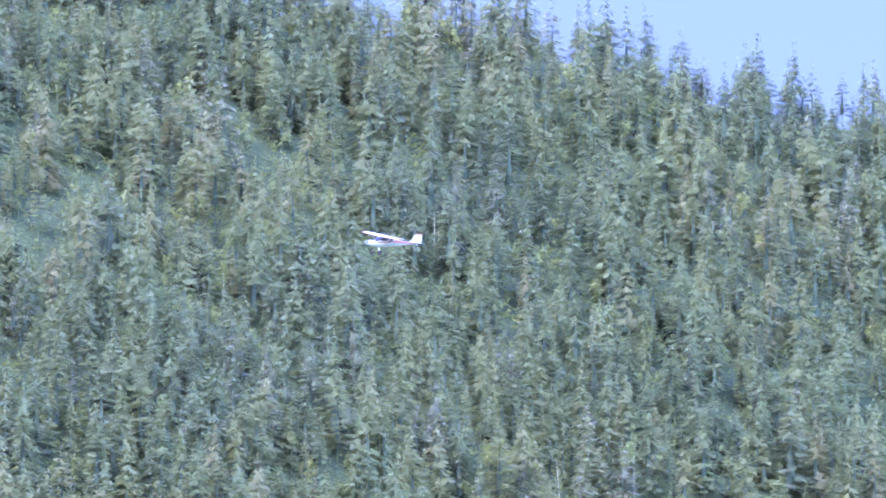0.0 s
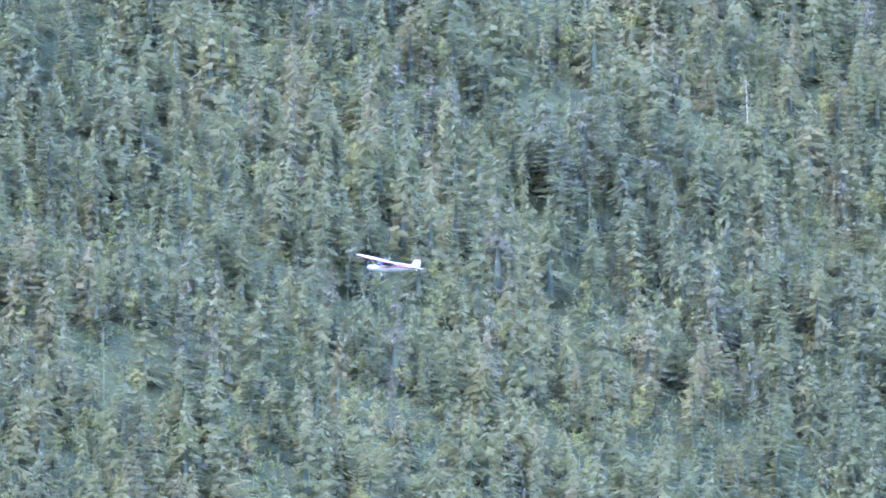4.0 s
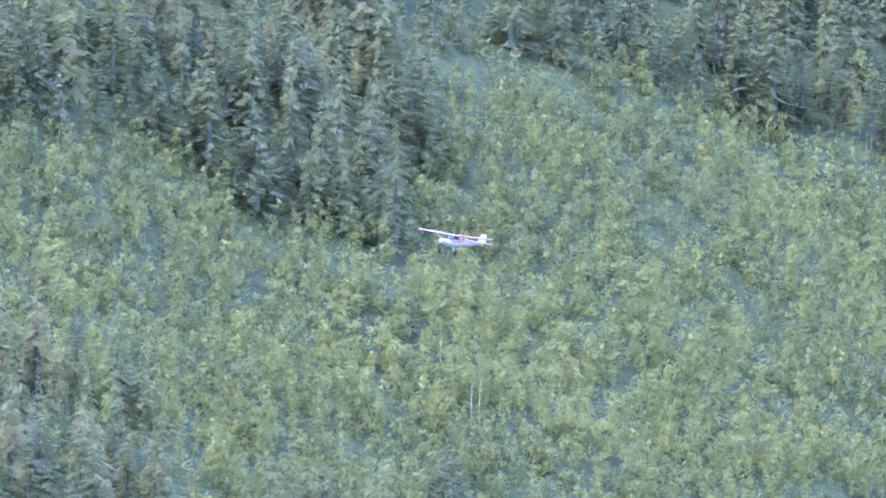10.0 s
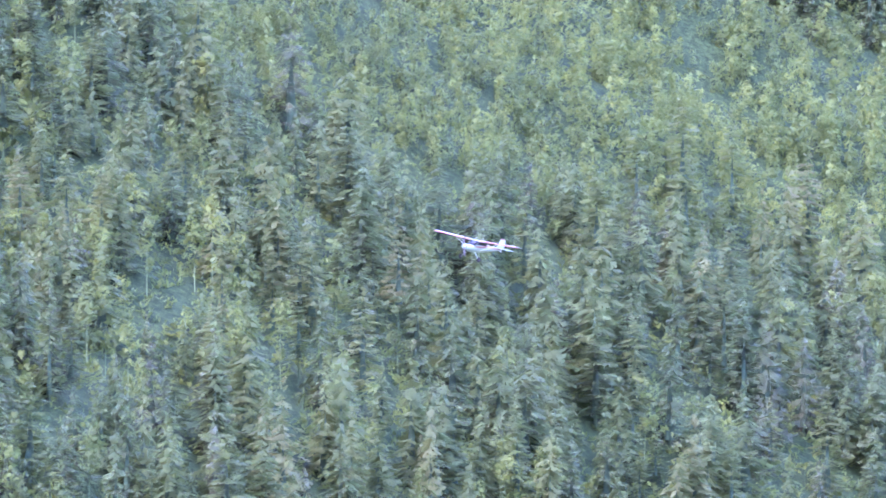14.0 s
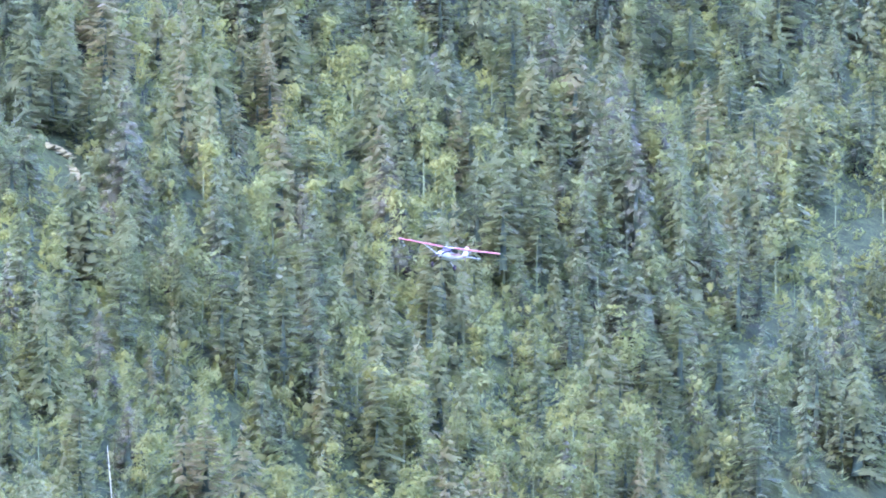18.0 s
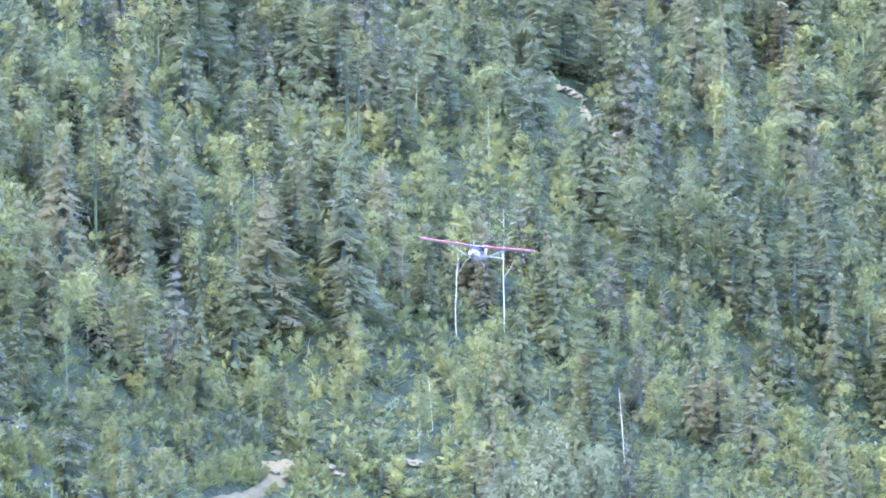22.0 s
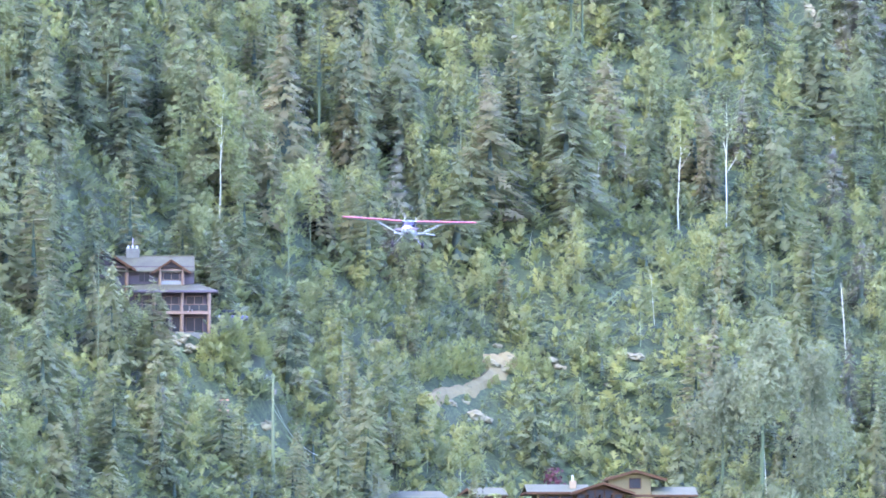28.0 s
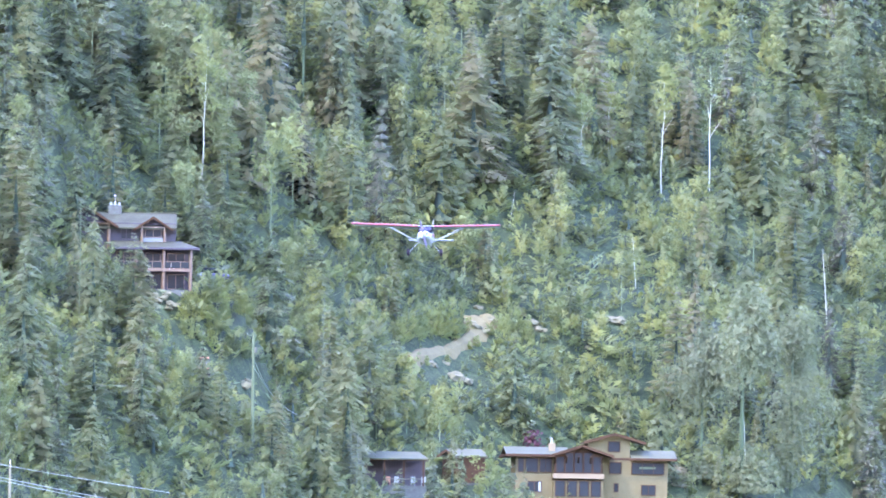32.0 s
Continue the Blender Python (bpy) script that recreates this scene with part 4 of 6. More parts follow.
def log_post(house, x, y, z0, z1, r=0.22):
    return smooth(part("log_post", tube([(x, y, z0), (x, y, (z0 + z1) / 2), (x, y, z1)], [r * 1.05, r, r * .95], 10), M_LOG, house, "round reddish log post"))


def log_beam(house, a, b, r=0.17):
    return smooth(part("log_beam", tube([a, b], [r, r], 8), M_LOG, house))


def build_log_home():
    at = (log_home_at.x, log_home_at.y, log_home_at.z)
    h = thing("log_home", "three-storey brown log home with red posts among trees", "house", at, 1.0)
    # walls: lower storey, middle storey, upper storey, wing
    part("foundation", box(-5.4, 0.2, -4.0, 4.8, 9.0, 0.05), M_STONE, h, "stone foundation wall")
    part("wall", box(-5.4, 0.0, 0.05, 4.8, 9.0, 5.6), M_SIDING, h, "brown lower walls with shade in their colour")
    part("wall", box(-5.6, 0.3, 5.6, 3.1, 8.7, 8.9), M_SIDING, h, "brown upper walls with shade in their colour")
    part("wing_wall", box(-11.6, 0.6, -3.0, -5.62, 8.0, 8.2), M_SIDING, h, "brown wing wall with shade in its colour")
    # deck
    part("deck", box(-5.2, -2.9, 2.62, 5.15, -0.003, 2.80, .02), M_LOG, h, "wooden balcony floor")
    part("rim_beam", box(-5.2, -3.02, 2.45, 5.15, -2.903, 2.85, .02), M_LOG, h)
    part("ground_step", box(-3.0, -3.2, -0.9, 5.0, -0.003, 0.04, .05), M_STONE, h, "stone terrace")
    for x in (-2.15, 1.5, 5.05):
        log_post(h, x, -2.75, -0.8, 5.55, .24)
    log_post(h, -5.75, -0.6, 0.0, 9.1, .24)
    log_post(h, -11.45, -0.3, -2.5, 8.4, .22)
    for x in (-1.4, 1.6):
        log_post(h, x, -0.75, 6.35, 8.5, .2)
    log_beam(h, (-5.3, -2.75, 5.45), (5.4, -2.75, 5.45))
    log_beam(h, (-1.7, -0.75, 8.3), (1.9, -0.75, 8.3))
    log_beam(h, (-8.4, -0.5, 8.75), (-5.4, -0.5, 8.75))
    log_beam(h, (-11.6, -0.4, 5.6), (-10.2, -0.4, 5.6), .2)
    # railing
    r = part("railing", box(-5.0, -2.93, 3.72, 5.0, -2.85, 3.80, .01), M_LOG, h, "wooden balcony railing")
    for k in range(9):
        part("baluster", box(-4.95 + k * 1.235, -2.92, 2.86, -4.88 + k * 1.235, -2.86, 3.72), M_LOG, r)
    for k in range(8):
        part("rail_panel", box(-4.85 + k * 1.235, -2.90, 2.92, -3.76 + k * 1.235, -2.885, 3.66), M_WINDOW, r, "glass railing panel")
    # windows and doors
    for x0, x1, z0, z1, n in ((-4.7, -2.8, 3.0, 5.1, 2), (-0.9, 1.1, 2.95, 5.0, 2), (2.0, 4.3, 2.95, 5.0, 2), (-2.0, -1.2, 3.0, 5.0, 1), (-4.3, -2.6, .3, 2.3, 2), (-1.5, -0.1, .1, 2.3, 1), (0.1, 1.3, .1, 2.3, 1), (2.0, 4.3, .2, 2.2, 2)):
        window(h, x0, x1, z0, z1, 0.0, M_LOG, n)
    window(h, -4.2, -2.7, 6.75, 8.3, 0.30, M_SIDING, 2)
    window(h, -1.0, 1.2, 7.0, 8.1, -0.05, M_LOG, 2)
    window(h, -10.6, -7.0, 3.2, 6.4, 0.6, M_LOG, 3)
    # dormer
    part("dormer_wall", prism([(-1.55, 5.6), (1.75, 5.6), (1.75, 8.35), (0.1, 9.42), (-1.55, 8.35)], -0.05, 0.297), M_SIDING, h)
    part("dormer_panel", box(-1.5, -0.3, 6.3, 1.7, -0.053, 6.95, .02), M_GREEN_PANEL, h, "pale green boarded panel")
    for s in (1, -1):
        x1 = 0.1 + s * 2.6
        part("dormer_roof", slab((0.1, -1.25, 9.72), (x1, -1.25, 8.02), (x1, 3.0, 8.02), (0.1, 3.0, 9.72), .2), M_SHINGLE, h, "brown shingled dormer roof")
        part("barge_board", slab((0.1, -1.33, 9.76), (x1, -1.33, 8.05), (x1, -1.253, 8.05), (0.1, -1.253, 9.76), .32), M_TRIM, h, "dark gable board")
    # main roof and its wing gable
    part("main_roof", slab((-7.4, 4.3, 10.4), (3.15, 4.3, 10.4), (3.15, -0.9, 8.25), (-7.4, -0.9, 8.25), .22), M_SHINGLE, h, "weathered brown shingled roof")
    part("main_roof", slab((3.15, 4.3, 10.4), (-7.4, 4.3, 10.4), (-7.4, 9.6, 8.2), (3.15, 9.6, 8.2), .22), M_SHINGLE, h)
    part("ridge_cap", box(-7.4, 4.1, 10.37, 3.2, 4.5, 10.48, .03), M_PALE_ROOF, h, "pale ridge capping")
    part("gable_wall", prism([(3.1, 5.6), (3.1, 8.9), (3.097, 8.9), (3.097, 5.6)], 0.3, 8.7), M_SIDING, h)
    part("wing_gable", prism([(-12.0, 8.2), (-5.2, 8.2), (-8.65, 10.6)], 0.2, 0.6), M_SIDING, h)
    for s in (1, -1):
        x1 = -8.65 + s * 4.15
        part("wing_roof", slab((-8.65, -1.4, 10.95), (x1, -1.4, 8.35), (x1, 6.0, 8.35), (-8.65, 6.0, 10.95), .22), M_SHINGLE, h, "brown shingled wing roof")
        part("barge_board", slab((-8.65, -1.49, 11.0), (x1, -1.49, 8.38), (x1, -1.403, 8.38), (-8.65, -1.403, 11.0), .34), M_TRIM, h)
    # lower roof over the balcony
    part("porch_roof", slab((-5.4, 0.2, 6.55), (2.1, 0.2, 6.55), (2.1, -3.5, 5.55), (-5.4, -3.5, 5.55), .2), M_SHINGLE, h, "brown shingled porch roof")
    part("porch_roof", slab((2.103, 0.2, 6.55), (3.7, 0.2, 6.55), (6.25, -3.5, 5.55), (2.103, -3.5, 5.55), .2), M_SHINGLE, h)
    part("porch_roof", slab((3.703, 0.2, 6.55), (3.703, 8.0, 6.55), (6.25, 8.0, 5.55), (6.253, -3.5, 5.55), .2), M_PALE_ROOF, h)
    part("eaves_board", box(-5.45, -3.58, 5.28, 6.25, -3.503, 5.58, .02), M_SIDING, h)
    # chimney
    c = part("chimney", box(-5.9, 3.6, 9.3, -4.1, 5.0, 11.35, .08), M_STONE, h, "pale stone chimney")
    for k in range(3):
        part("flue", tube([(-5.55 + k * .55, 4.3, 11.3), (-5.55 + k * .55, 4.3, 11.75)], [.17, .15], 8), M_WHITE, c, "white chimney flue")
    part("cross_aerial", join(tube([(-4.98, 4.3, 11.35), (-4.98, 4.3, 12.75)], [.03, .02], 5), tube([(-5.15, 4.3, 12.6), (-4.81, 4.3, 12.6)], [.025, .025], 5)), M_METAL, c)
    # things on and beside the house
    for nm, lab, q, m in (("barbecue", "white covered barbecue on the balcony", (-1.7, -2.0, 2.803, -0.35, -1.3, 3.55), M_WHITE), ("garden_chair", "pale chair on the balcony", (2.3, -2.2, 2.803, 2.95, -1.6, 3.5), M_WHITE)):
        t = thing(nm, lab, nm.replace("_", " "), (at[0] + (q[0] + q[3]) / 2, at[1] + q[1] + .3, at[2] + q[2]))
        w, zz = (q[3] - q[0]) / 2, q[5] - q[2]
        part("body" if nm == "barbecue" else "seat", box(-w, -.3, zz * .45, w, .3, zz * .62, .03), m, t)
        part("hood" if nm == "barbecue" else "backrest", box(-w, .1, zz * .63, w, .3, zz, .05), m, t)
        for sx in (-1, 1):
            part("leg", box(sx * w * .8 - .05, -.25, 0, sx * w * .8 + .05, .25, zz * .45, .01), M_METAL, t)


M_WINDOW = material("reflecting_glass", [(0.0058, 0.0112, 0.0092), (0.0115, 0.0184, 0.0147)], 0.7, 0.12, 0)
M_WINDOW.node_tree.nodes["Principled BSDF"].inputs["Specular IOR Level"].default_value = 0.03
M_GREEN_PANEL = material("pale_green_boards", [(0.0560, 0.0748, 0.0423), (0.0700, 0.0924, 0.0520), (0.0805, 0.1056, 0.0618)], 1.0, 0.7, 0.2, stretch=(0.3, 1, 4))
build_log_home()

# ---- yellow house ----
def gable_roof(h, cx, half, z_eave, z_top, y0, y1, mat, thick=.2, fascia=True):
    """Two roof planes with their ridge running back from the front."""
    for s in (1, -1):
        x1 = cx + s * half
        part("roof_plane", slab((cx, y0, z_top), (x1, y0, z_eave), (x1, y1, z_eave), (cx, y1, z_top), thick), mat, h)
        if fascia:
            part("barge_board", slab((cx, y0 - .09, z_top + .05), (x1, y0 - .09, z_eave + .05), (x1, y0 - .003, z_eave + .05), (cx, y0 - .003, z_top + .05), .36), M_TRIM, h, "dark red brown barge board")


def build_yellow_house():
    at = (yellow_at.x, yellow_at.y, yellow_at.z)
    h = thing("yellow_house", "large ochre yellow house with dark red brown trim", "house", at, 4.0)
    part("foundation", box(-10.3, .2, -5, 10.3, 9.5, -.3), M_STONE, h, "concrete foundation")
    part("wall", box(-10.2, 0, -.3, 1.5, 9.5, 8.0), M_YELLOW, h, "ochre yellow boarded wall")
    part("wall", box(1.503, 1.6, -.3, 10.3, 9.5, 7.75), M_YELLOW, h, "ochre yellow boarded wall")
    part("tower_wall", box(-0.4, 2.6, 7.5, 5.3, 7.5, 10.15), M_YELLOW, h, "ochre yellow tower")
    part("tower_gable", prism([(-0.4, 10.15), (5.3, 10.15), (3.2, 10.75)], 2.6, 2.9), M_YELLOW, h)
    # central bay
    part("bay_wall", box(-5.2, -1.7, -.3, 1.4, -.003, 4.2), M_YELLOW, h)
    part("balcony_ledge", box(-5.35, -2.0, 4.75, 1.5, -.003, 5.4, .02), M_YELLOW_LIGHT, h, "bright yellow balcony front")
    part("bay_gable", prism([(-5.1, 5.4), (1.35, 5.4), (1.35, 7.85), (-1.6, 8.95), (-5.1, 7.85)], -1.4, -.003), M_TRIM, h)
    # horizontal boards
    for k in range(19):
        z = -.1 + k * .42
        part("board", box(-10.25, -.035, z, -5.22, -.003, z + .36), M_YELLOW, h)
        if z < 7.2:
            part("board", box(1.56, 1.56, z, 10.34, 1.597, z + .36), M_YELLOW, h)
    # roofs
    part("roof_plane", slab((-11.6, 4.6, 9.1), (-3.0, 4.6, 9.1), (-3.0, -1.0, 7.95), (-11.6, -1.0, 7.95), .22), M_PALE_ROOF, h, "pale grey low-pitched roof")
    part("roof_plane", slab((-3.0, 4.6, 9.1), (-11.6, 4.6, 9.1), (-11.6, 10.2, 7.9), (-3.0, 10.2, 7.9), .22), M_PALE_ROOF, h)
    part("eaves_board", box(-11.65, -1.09, 7.62, -5.3, -1.003, 7.98, .02), M_TRIM, h)
    part("eaves_board", box(-11.75, -1.0, 7.68, -11.603, 10.2, 7.98, .02), M_TRIM, h)
    part("roof_plane", slab((5.35, 5.4, 8.85), (11.5, 5.4, 8.85), (11.5, .4, 7.65), (5.35, .4, 7.65), .22), M_PALE_ROOF, h, "pale grey low-pitched roof")
    part("roof_plane", slab((11.5, 5.4, 8.85), (5.35, 5.4, 8.85), (5.35, 10.2, 7.65), (11.5, 10.2, 7.65), .22), M_PALE_ROOF, h)
    part("eaves_board", box(2.4, .3, 7.35, 11.5, .397, 7.68, .02), M_TRIM, h)
    gable_roof(h, -1.5, 4.3, 7.85, 9.25, -2.6, 5.0, M_BROWN_ROOF)
    gable_roof(h, 3.2, 4.2, 9.8, 11.0, 1.5, 8.3, M_BROWN_ROOF)
    # windows
    window(h, -9.95, -9.1, 5.55, 7.5, -.07, M_TRIM, 1)
    window(h, -8.95, -7.2, 5.55, 7.5, -.07, M_TRIM, 1)
    window(h, -7.05, -5.35, 5.55, 7.5, -.07, M_TRIM, 2)
    for k in range(5):
        window(h, -4.95 + k * 1.24, -3.78 + k * 1.24, 5.5, 7.75 + (.55 if k in (1, 2, 3) else 0), -1.4, M_TRIM, 1)
    for k in range(4):
        window(h, -5.05 + k * 1.6, -3.65 + k * 1.6, 2.3, 4.5, -1.7, M_TRIM, 1)
    window(h, -8.65, -6.7, 2.9, 4.4, -.07, M_TRIM, 2)
    part("curtain", box(-7.15, -.1, 3.02, -6.82, -.092, 4.28), M_WHITE, h, "white curtain")
    part("blind", box(6.5, 1.465, 6.25, 8.7, 1.478, 6.55), M_POLE_GREEN, h, "pale green window blind")
    window(h, 2.45, 4.1, 5.55, 7.15, 1.50, M_TRIM, 1)
    window(h, 5.45, 9.9, 5.5, 7.15, 1.50, M_TRIM, 3)
    window(h, 3.1, 3.75, 3.1, 4.3, 1.50, M_TRIM, 1)
    window(h, 6.8, 8.75, 2.7, 4.15, 1.50, M_TRIM, 2)
    window(h, 2.35, 4.0, 8.5, 9.95, 2.6, M_TRIM, 1)
    for x in (-5.15, -3.55, -1.95, -.35, 1.25):
        part("brace", slab((x - .09, -2.55, 7.75), (x + .09, -2.55, 7.75), (x + .09, -1.5, 7.0), (x - .09, -1.5, 7.0), .18), M_TRIM, h)
    c = part("chimney", box(-5.7, 1.6, 8.0, -4.8, 2.5, 9.55, .03), M_YELLOW_LIGHT, h, "yellow plastered chimney")
    part("flue", tube([(-5.3, 2.0, 9.5), (-5.3, 2.0, 10.3)], [.16, .16], 8), M_WHITE, c, "white metal flue")
    # garden pavilion and shed beside it
    for nm, lab, dx, half, dz, depth in (("pavilion", "open garden pavilion with pale roof and dark posts", -26.2, 4.3, 3.6, 5), ("shed", "small brown shed with pale roof", -17.3, 3.0, 3.6, 5)):
        px, py, gz = pavilion_at if nm == "pavilion" else shed_at
        t = thing(nm, lab, nm, (px, py, gz), 0)
        part("base", box(-half, -depth / 2, -6.0, half, depth / 2, 0.05), M_STONE, t, "stone base")
        part("roof_plane", slab((-half * .75, 0.3, dz + 1.0), (half * .75, .3, dz + 1.0), (half * 1.05, -depth / 2 - .6, dz), (-half * 1.05, -depth / 2 - .6, dz), .2), M_PALE_ROOF, t, "pale grey roof")
        part("roof_plane", slab((half * .75, 0.303, dz + 1.0), (-half * .75, .303, dz + 1.0), (-half * 1.05, depth / 2 + .6, dz), (half * 1.05, depth / 2 + .6, dz), .2), M_PALE_ROOF, t)
        part("eaves_beam", box(-half, -depth / 2 - .35, dz - .32, half, -depth / 2 - .1, dz - .06), M_TRIM, t)
        for k in range(4):
            part("post", box(-half * .9 + k * half * .6 - .12, -depth / 2 - .3, 0, -half * .9 + k * half * .6 + .12, -depth / 2 - .06, dz - .3), M_TRIM, t)
        part("back_wall", box(-half * .95, depth / 2 - .3, 0, half * .95, depth / 2, dz - .1), M_SIDING, t)
        if nm == "shed":
            part("front_wall", box(-half * .95, -depth / 2, 0, half * .95, -depth / 2 + .2, dz - .35), M_TRIM, t)
            gable_roof(t, -half * .8, 1.3, dz - .2, dz + .8, -depth / 2 - 1.0, 0, M_BROWN_ROOF)
        else:
            part("railing", box(-half * .3, -depth / 2 - .34, .85, half, -depth / 2 - .28, .95), M_POLE_TAN, t, "pale railing")
    px, py, gz = pavilion_at.x, pavilion_at.y - 1.6, pavilion_at.z + .05
    for k, (dx, m, lab) in enumerate(((0.3, M_WHITE, "white garden chair under the pavilion roof"), (2.5, M_WHITE, "white garden chair under the pavilion roof"), (3.9, M_WHITE, "white garden chair under the pavilion roof"), (-0.8, M_ORANGE, "orange wooden chair beside the pavilion"))):
        t = thing("garden_chair", lab, "chair", (px + dx, py, gz), 0, "chairs in the pavilion")
        part("seat", box(-.3, -.3, .4, .3, .3, .5, .03), m, t)
        part("backrest", box(-.3, .2, .503, .3, .3, 1.2, .04), m, t)
        for sx in (-1, 1):
            for sy in (-1, 1):
                part("leg", box(sx * .25 - .03, sy * .25 - .03, 0, sx * .25 + .03, sy * .25 + .03, .4), m, t)


M_YELLOW_LIGHT = material("bright_yellow_paint", [(0.0866, 0.0725, 0.0169), (0.1039, 0.0870, 0.0211)], 0.8, 0.7, 0.1)
M_BROWN_ROOF = material("brown_roofing", [(0.0218, 0.0168, 0.0052), (0.0320, 0.0259, 0.0080), (0.0408, 0.0334, 0.0104)], 0.8, 0.8, 0.3)
build_yellow_house()


# ---- single trees that stand out, by azimuth, foot and top elevation ----
stand("birch", -0.821, 2.352, 2.929)
stand("birch", 0.899, 2.356, 2.888)
stand("birch", -1.160, 1.858, 2.065)
stand("snag", 1.305, 1.934, 2.221, 1.1, -4)
stand("snag", 0.224, 2.279, 2.400, 1, 8)
stand("tall_pine", -0.483, 2.674, 3.153)
stand("grey_snag", -0.334, 1.987, 2.169)
stand("grey_snag", -0.626, 2.061, 2.166)
stand("grey_snag", -0.232, 2.495, 2.619)
stand("tall_pine", 0.371, 2.983, 3.400)
stand("tall_pine", 0.409, 2.983, 3.400)
stand("birch", 0.464, 2.422, 2.766)
stand("birch", 0.738, 2.392, 2.860)
stand("birch", 0.556, 2.507, 2.766)
stand("grey_snag", 2.750, 2.633, 2.952)
stand("grey_snag", 2.499, 2.386, 2.658)
stand("grey_snag", 2.951, 2.549, 2.836)
stand("grey_snag", 3.054, 2.740, 2.960)
stand("grey_snag", 1.741, 2.066, 2.203)
stand("grey_snag", 1.565, 2.985, 3.050)
stand("grey_snag", 2.108, 2.523, 2.584)
stand("grey_snag", 2.743, 3.398, 3.612)
stand("grey_snag", 1.240, 2.589, 2.723)
stand("snag", 0.975, 3.295, 3.456, 0.8, 5)
stand("snag", 0.655, 2.073, 2.252, 1, -4)
stand("snag", 1.307, 2.145, 2.225)
stand("grey_snag", 1.052, 2.103, 2.323, 1.8)
stand("birch", 1.755, 2.768, 2.911)
stand("grey_snag", 6.093, 3.811, 4.102)
stand("grey_snag", 6.712, 3.693, 3.869)
stand("grey_snag", 5.345, 3.177, 3.349)
stand("grey_snag", 4.311, 3.415, 3.562)
stand("grey_snag", 5.545, 2.736, 2.864)
stand("grey_snag", 5.707, 2.601, 2.764)
stand("grey_snag", 4.356, 2.478, 2.625)
stand("grey_snag", 4.165, 2.612, 2.740)
stand("grey_snag", 5.362, 2.574, 2.669)
stand("grey_snag", 8.941, 4.173, 4.336)
stand("grey_snag", 9.364, 3.801, 4.069)
stand("grey_snag", 8.371, 4.197, 4.315)
stand("grey_snag", 8.039, 4.253, 4.410)
stand("grey_snag", 9.037, 4.045, 4.173)
stand("grey_snag", 7.370, 3.652, 3.814)
stand("grey_snag", 9.264, 3.571, 3.801)
stand("birch", 7.929, 2.802, 3.032)
stand("birch", 7.957, 2.799, 3.051)
stand("birch", 7.861, 2.898, 3.051)
stand("birch", 8.269, 2.876, 2.995)
stand("birch", 7.823, 3.009, 3.146)
stand("birch", 8.234, 3.033, 3.148)
stand("bare_spruce", 7.676, 3.869, 4.198)
stand("bare_spruce", 6.669, 3.410, 3.601, 1.3)
stand("bare_spruce", 10.319, 3.114, 3.468, 1.1)
stand("grey_snag", 12.691, 4.325, 4.447)
stand("grey_snag", 13.341, 3.557, 3.714)
stand("grey_snag", 13.026, 3.960, 4.222)
stand("grey_snag", 13.563, 3.939, 4.173)
stand("grey_snag", 12.688, 3.272, 3.381)
stand("grey_snag", 13.171, 4.327, 4.423)
stand("grey_snag", 13.742, 3.097, 3.273)
stand("grey_snag", 11.903, 3.565, 3.699)
stand("snag", 14.101, 4.282, 4.515, 1, -2)
stand("grey_snag", 10.577, 3.383, 3.603)
stand("grey_snag", 9.581, 3.331, 3.522)
stand("grey_snag", 9.474, 3.522, 3.752)
stand("grey_snag", 10.470, 3.679, 3.851)
stand("grey_snag", 11.909, 3.349, 3.683)
stand("grey_snag", 16.418, 3.60, 3.971, 0.6)
stand("snag", 16.541, 4.612, 4.698)
stand("snag", 16.778, 4.115, 4.274)
stand("grey_snag", 16.533, 3.803, 3.885)
stand("grey_snag", 18.063, 3.886, 4.001)
stand("grey_snag", 18.048, 4.083, 4.182)
stand("grey_snag", 16.936, 3.464, 3.560)
stand("grey_snag", 18.134, 4.297, 4.431)
stand("birch", 17.425, 3.283, 3.494)
stand("birch", 17.457, 3.283, 3.513)
stand("birch", 15.862, 3.472, 3.664)
stand("birch", 15.924, 3.348, 3.530)
stand("birch", 16.063, 3.909, 4.095)
stand("grey_snag", 17.568, 3.451, 3.580, 1.6)
stand("snag", 17.204, 3.302, 3.436, 1.2, -5)
stand("poplar", 1.019, 1.356, 2.121, 0.85)
stand("poplar", 1.191, 1.377, 2.018, 0.8)
stand("poplar", 0.885, 1.411, 1.985, 0.75)
stand("bare_spruce", -0.301, 1.336, 1.623, 1.1)
stand("bare_spruce", -1.353, 2.506, 2.755, 1.2)
stand("bare_spruce", -0.401, 1.622, 2.043, 0.7)
stand("spruce", -0.416, 1.334, 1.813)
stand("spruce", -0.315, 1.394, 1.930)
stand("spruce", -1.249, 1.953, 2.317, 0.9)
stand("spruce", -1.417, 1.683, 2.199)
stand("spruce", -1.012, 1.498, 1.919, 1.1)
stand("spruce", 0.250, 1.593, 1.976)
stand("spruce", 1.082, 2.313, 2.811, 1.1)
stand("aspen", -1.133, 1.878, 2.204, 1.2)
stand("spruce", 0.043, 1.345, 1.590, 0.9)
stand("cypress", -1.334, 1.301, 1.493, 0.8)
stand("spruce", -1.183, 1.885, 2.335, 0.9)
stand("grey_snag", -1.231, 1.903, 2.36, 0.5)
stand("pine", -1.103, 1.886, 2.170, 1.2)
stand("spruce", -1.402, 1.844, 2.303, 1.1)
stand("spruce", 0.073, 1.24, 1.543, 1.0)
stand("aspen", 0.122, 1.26, 1.500, 1.3)
stand("bare_spruce", -0.281, 1.30, 1.583, 1.3)
stand("spruce", -0.377, 1.28, 1.571, 1.1)
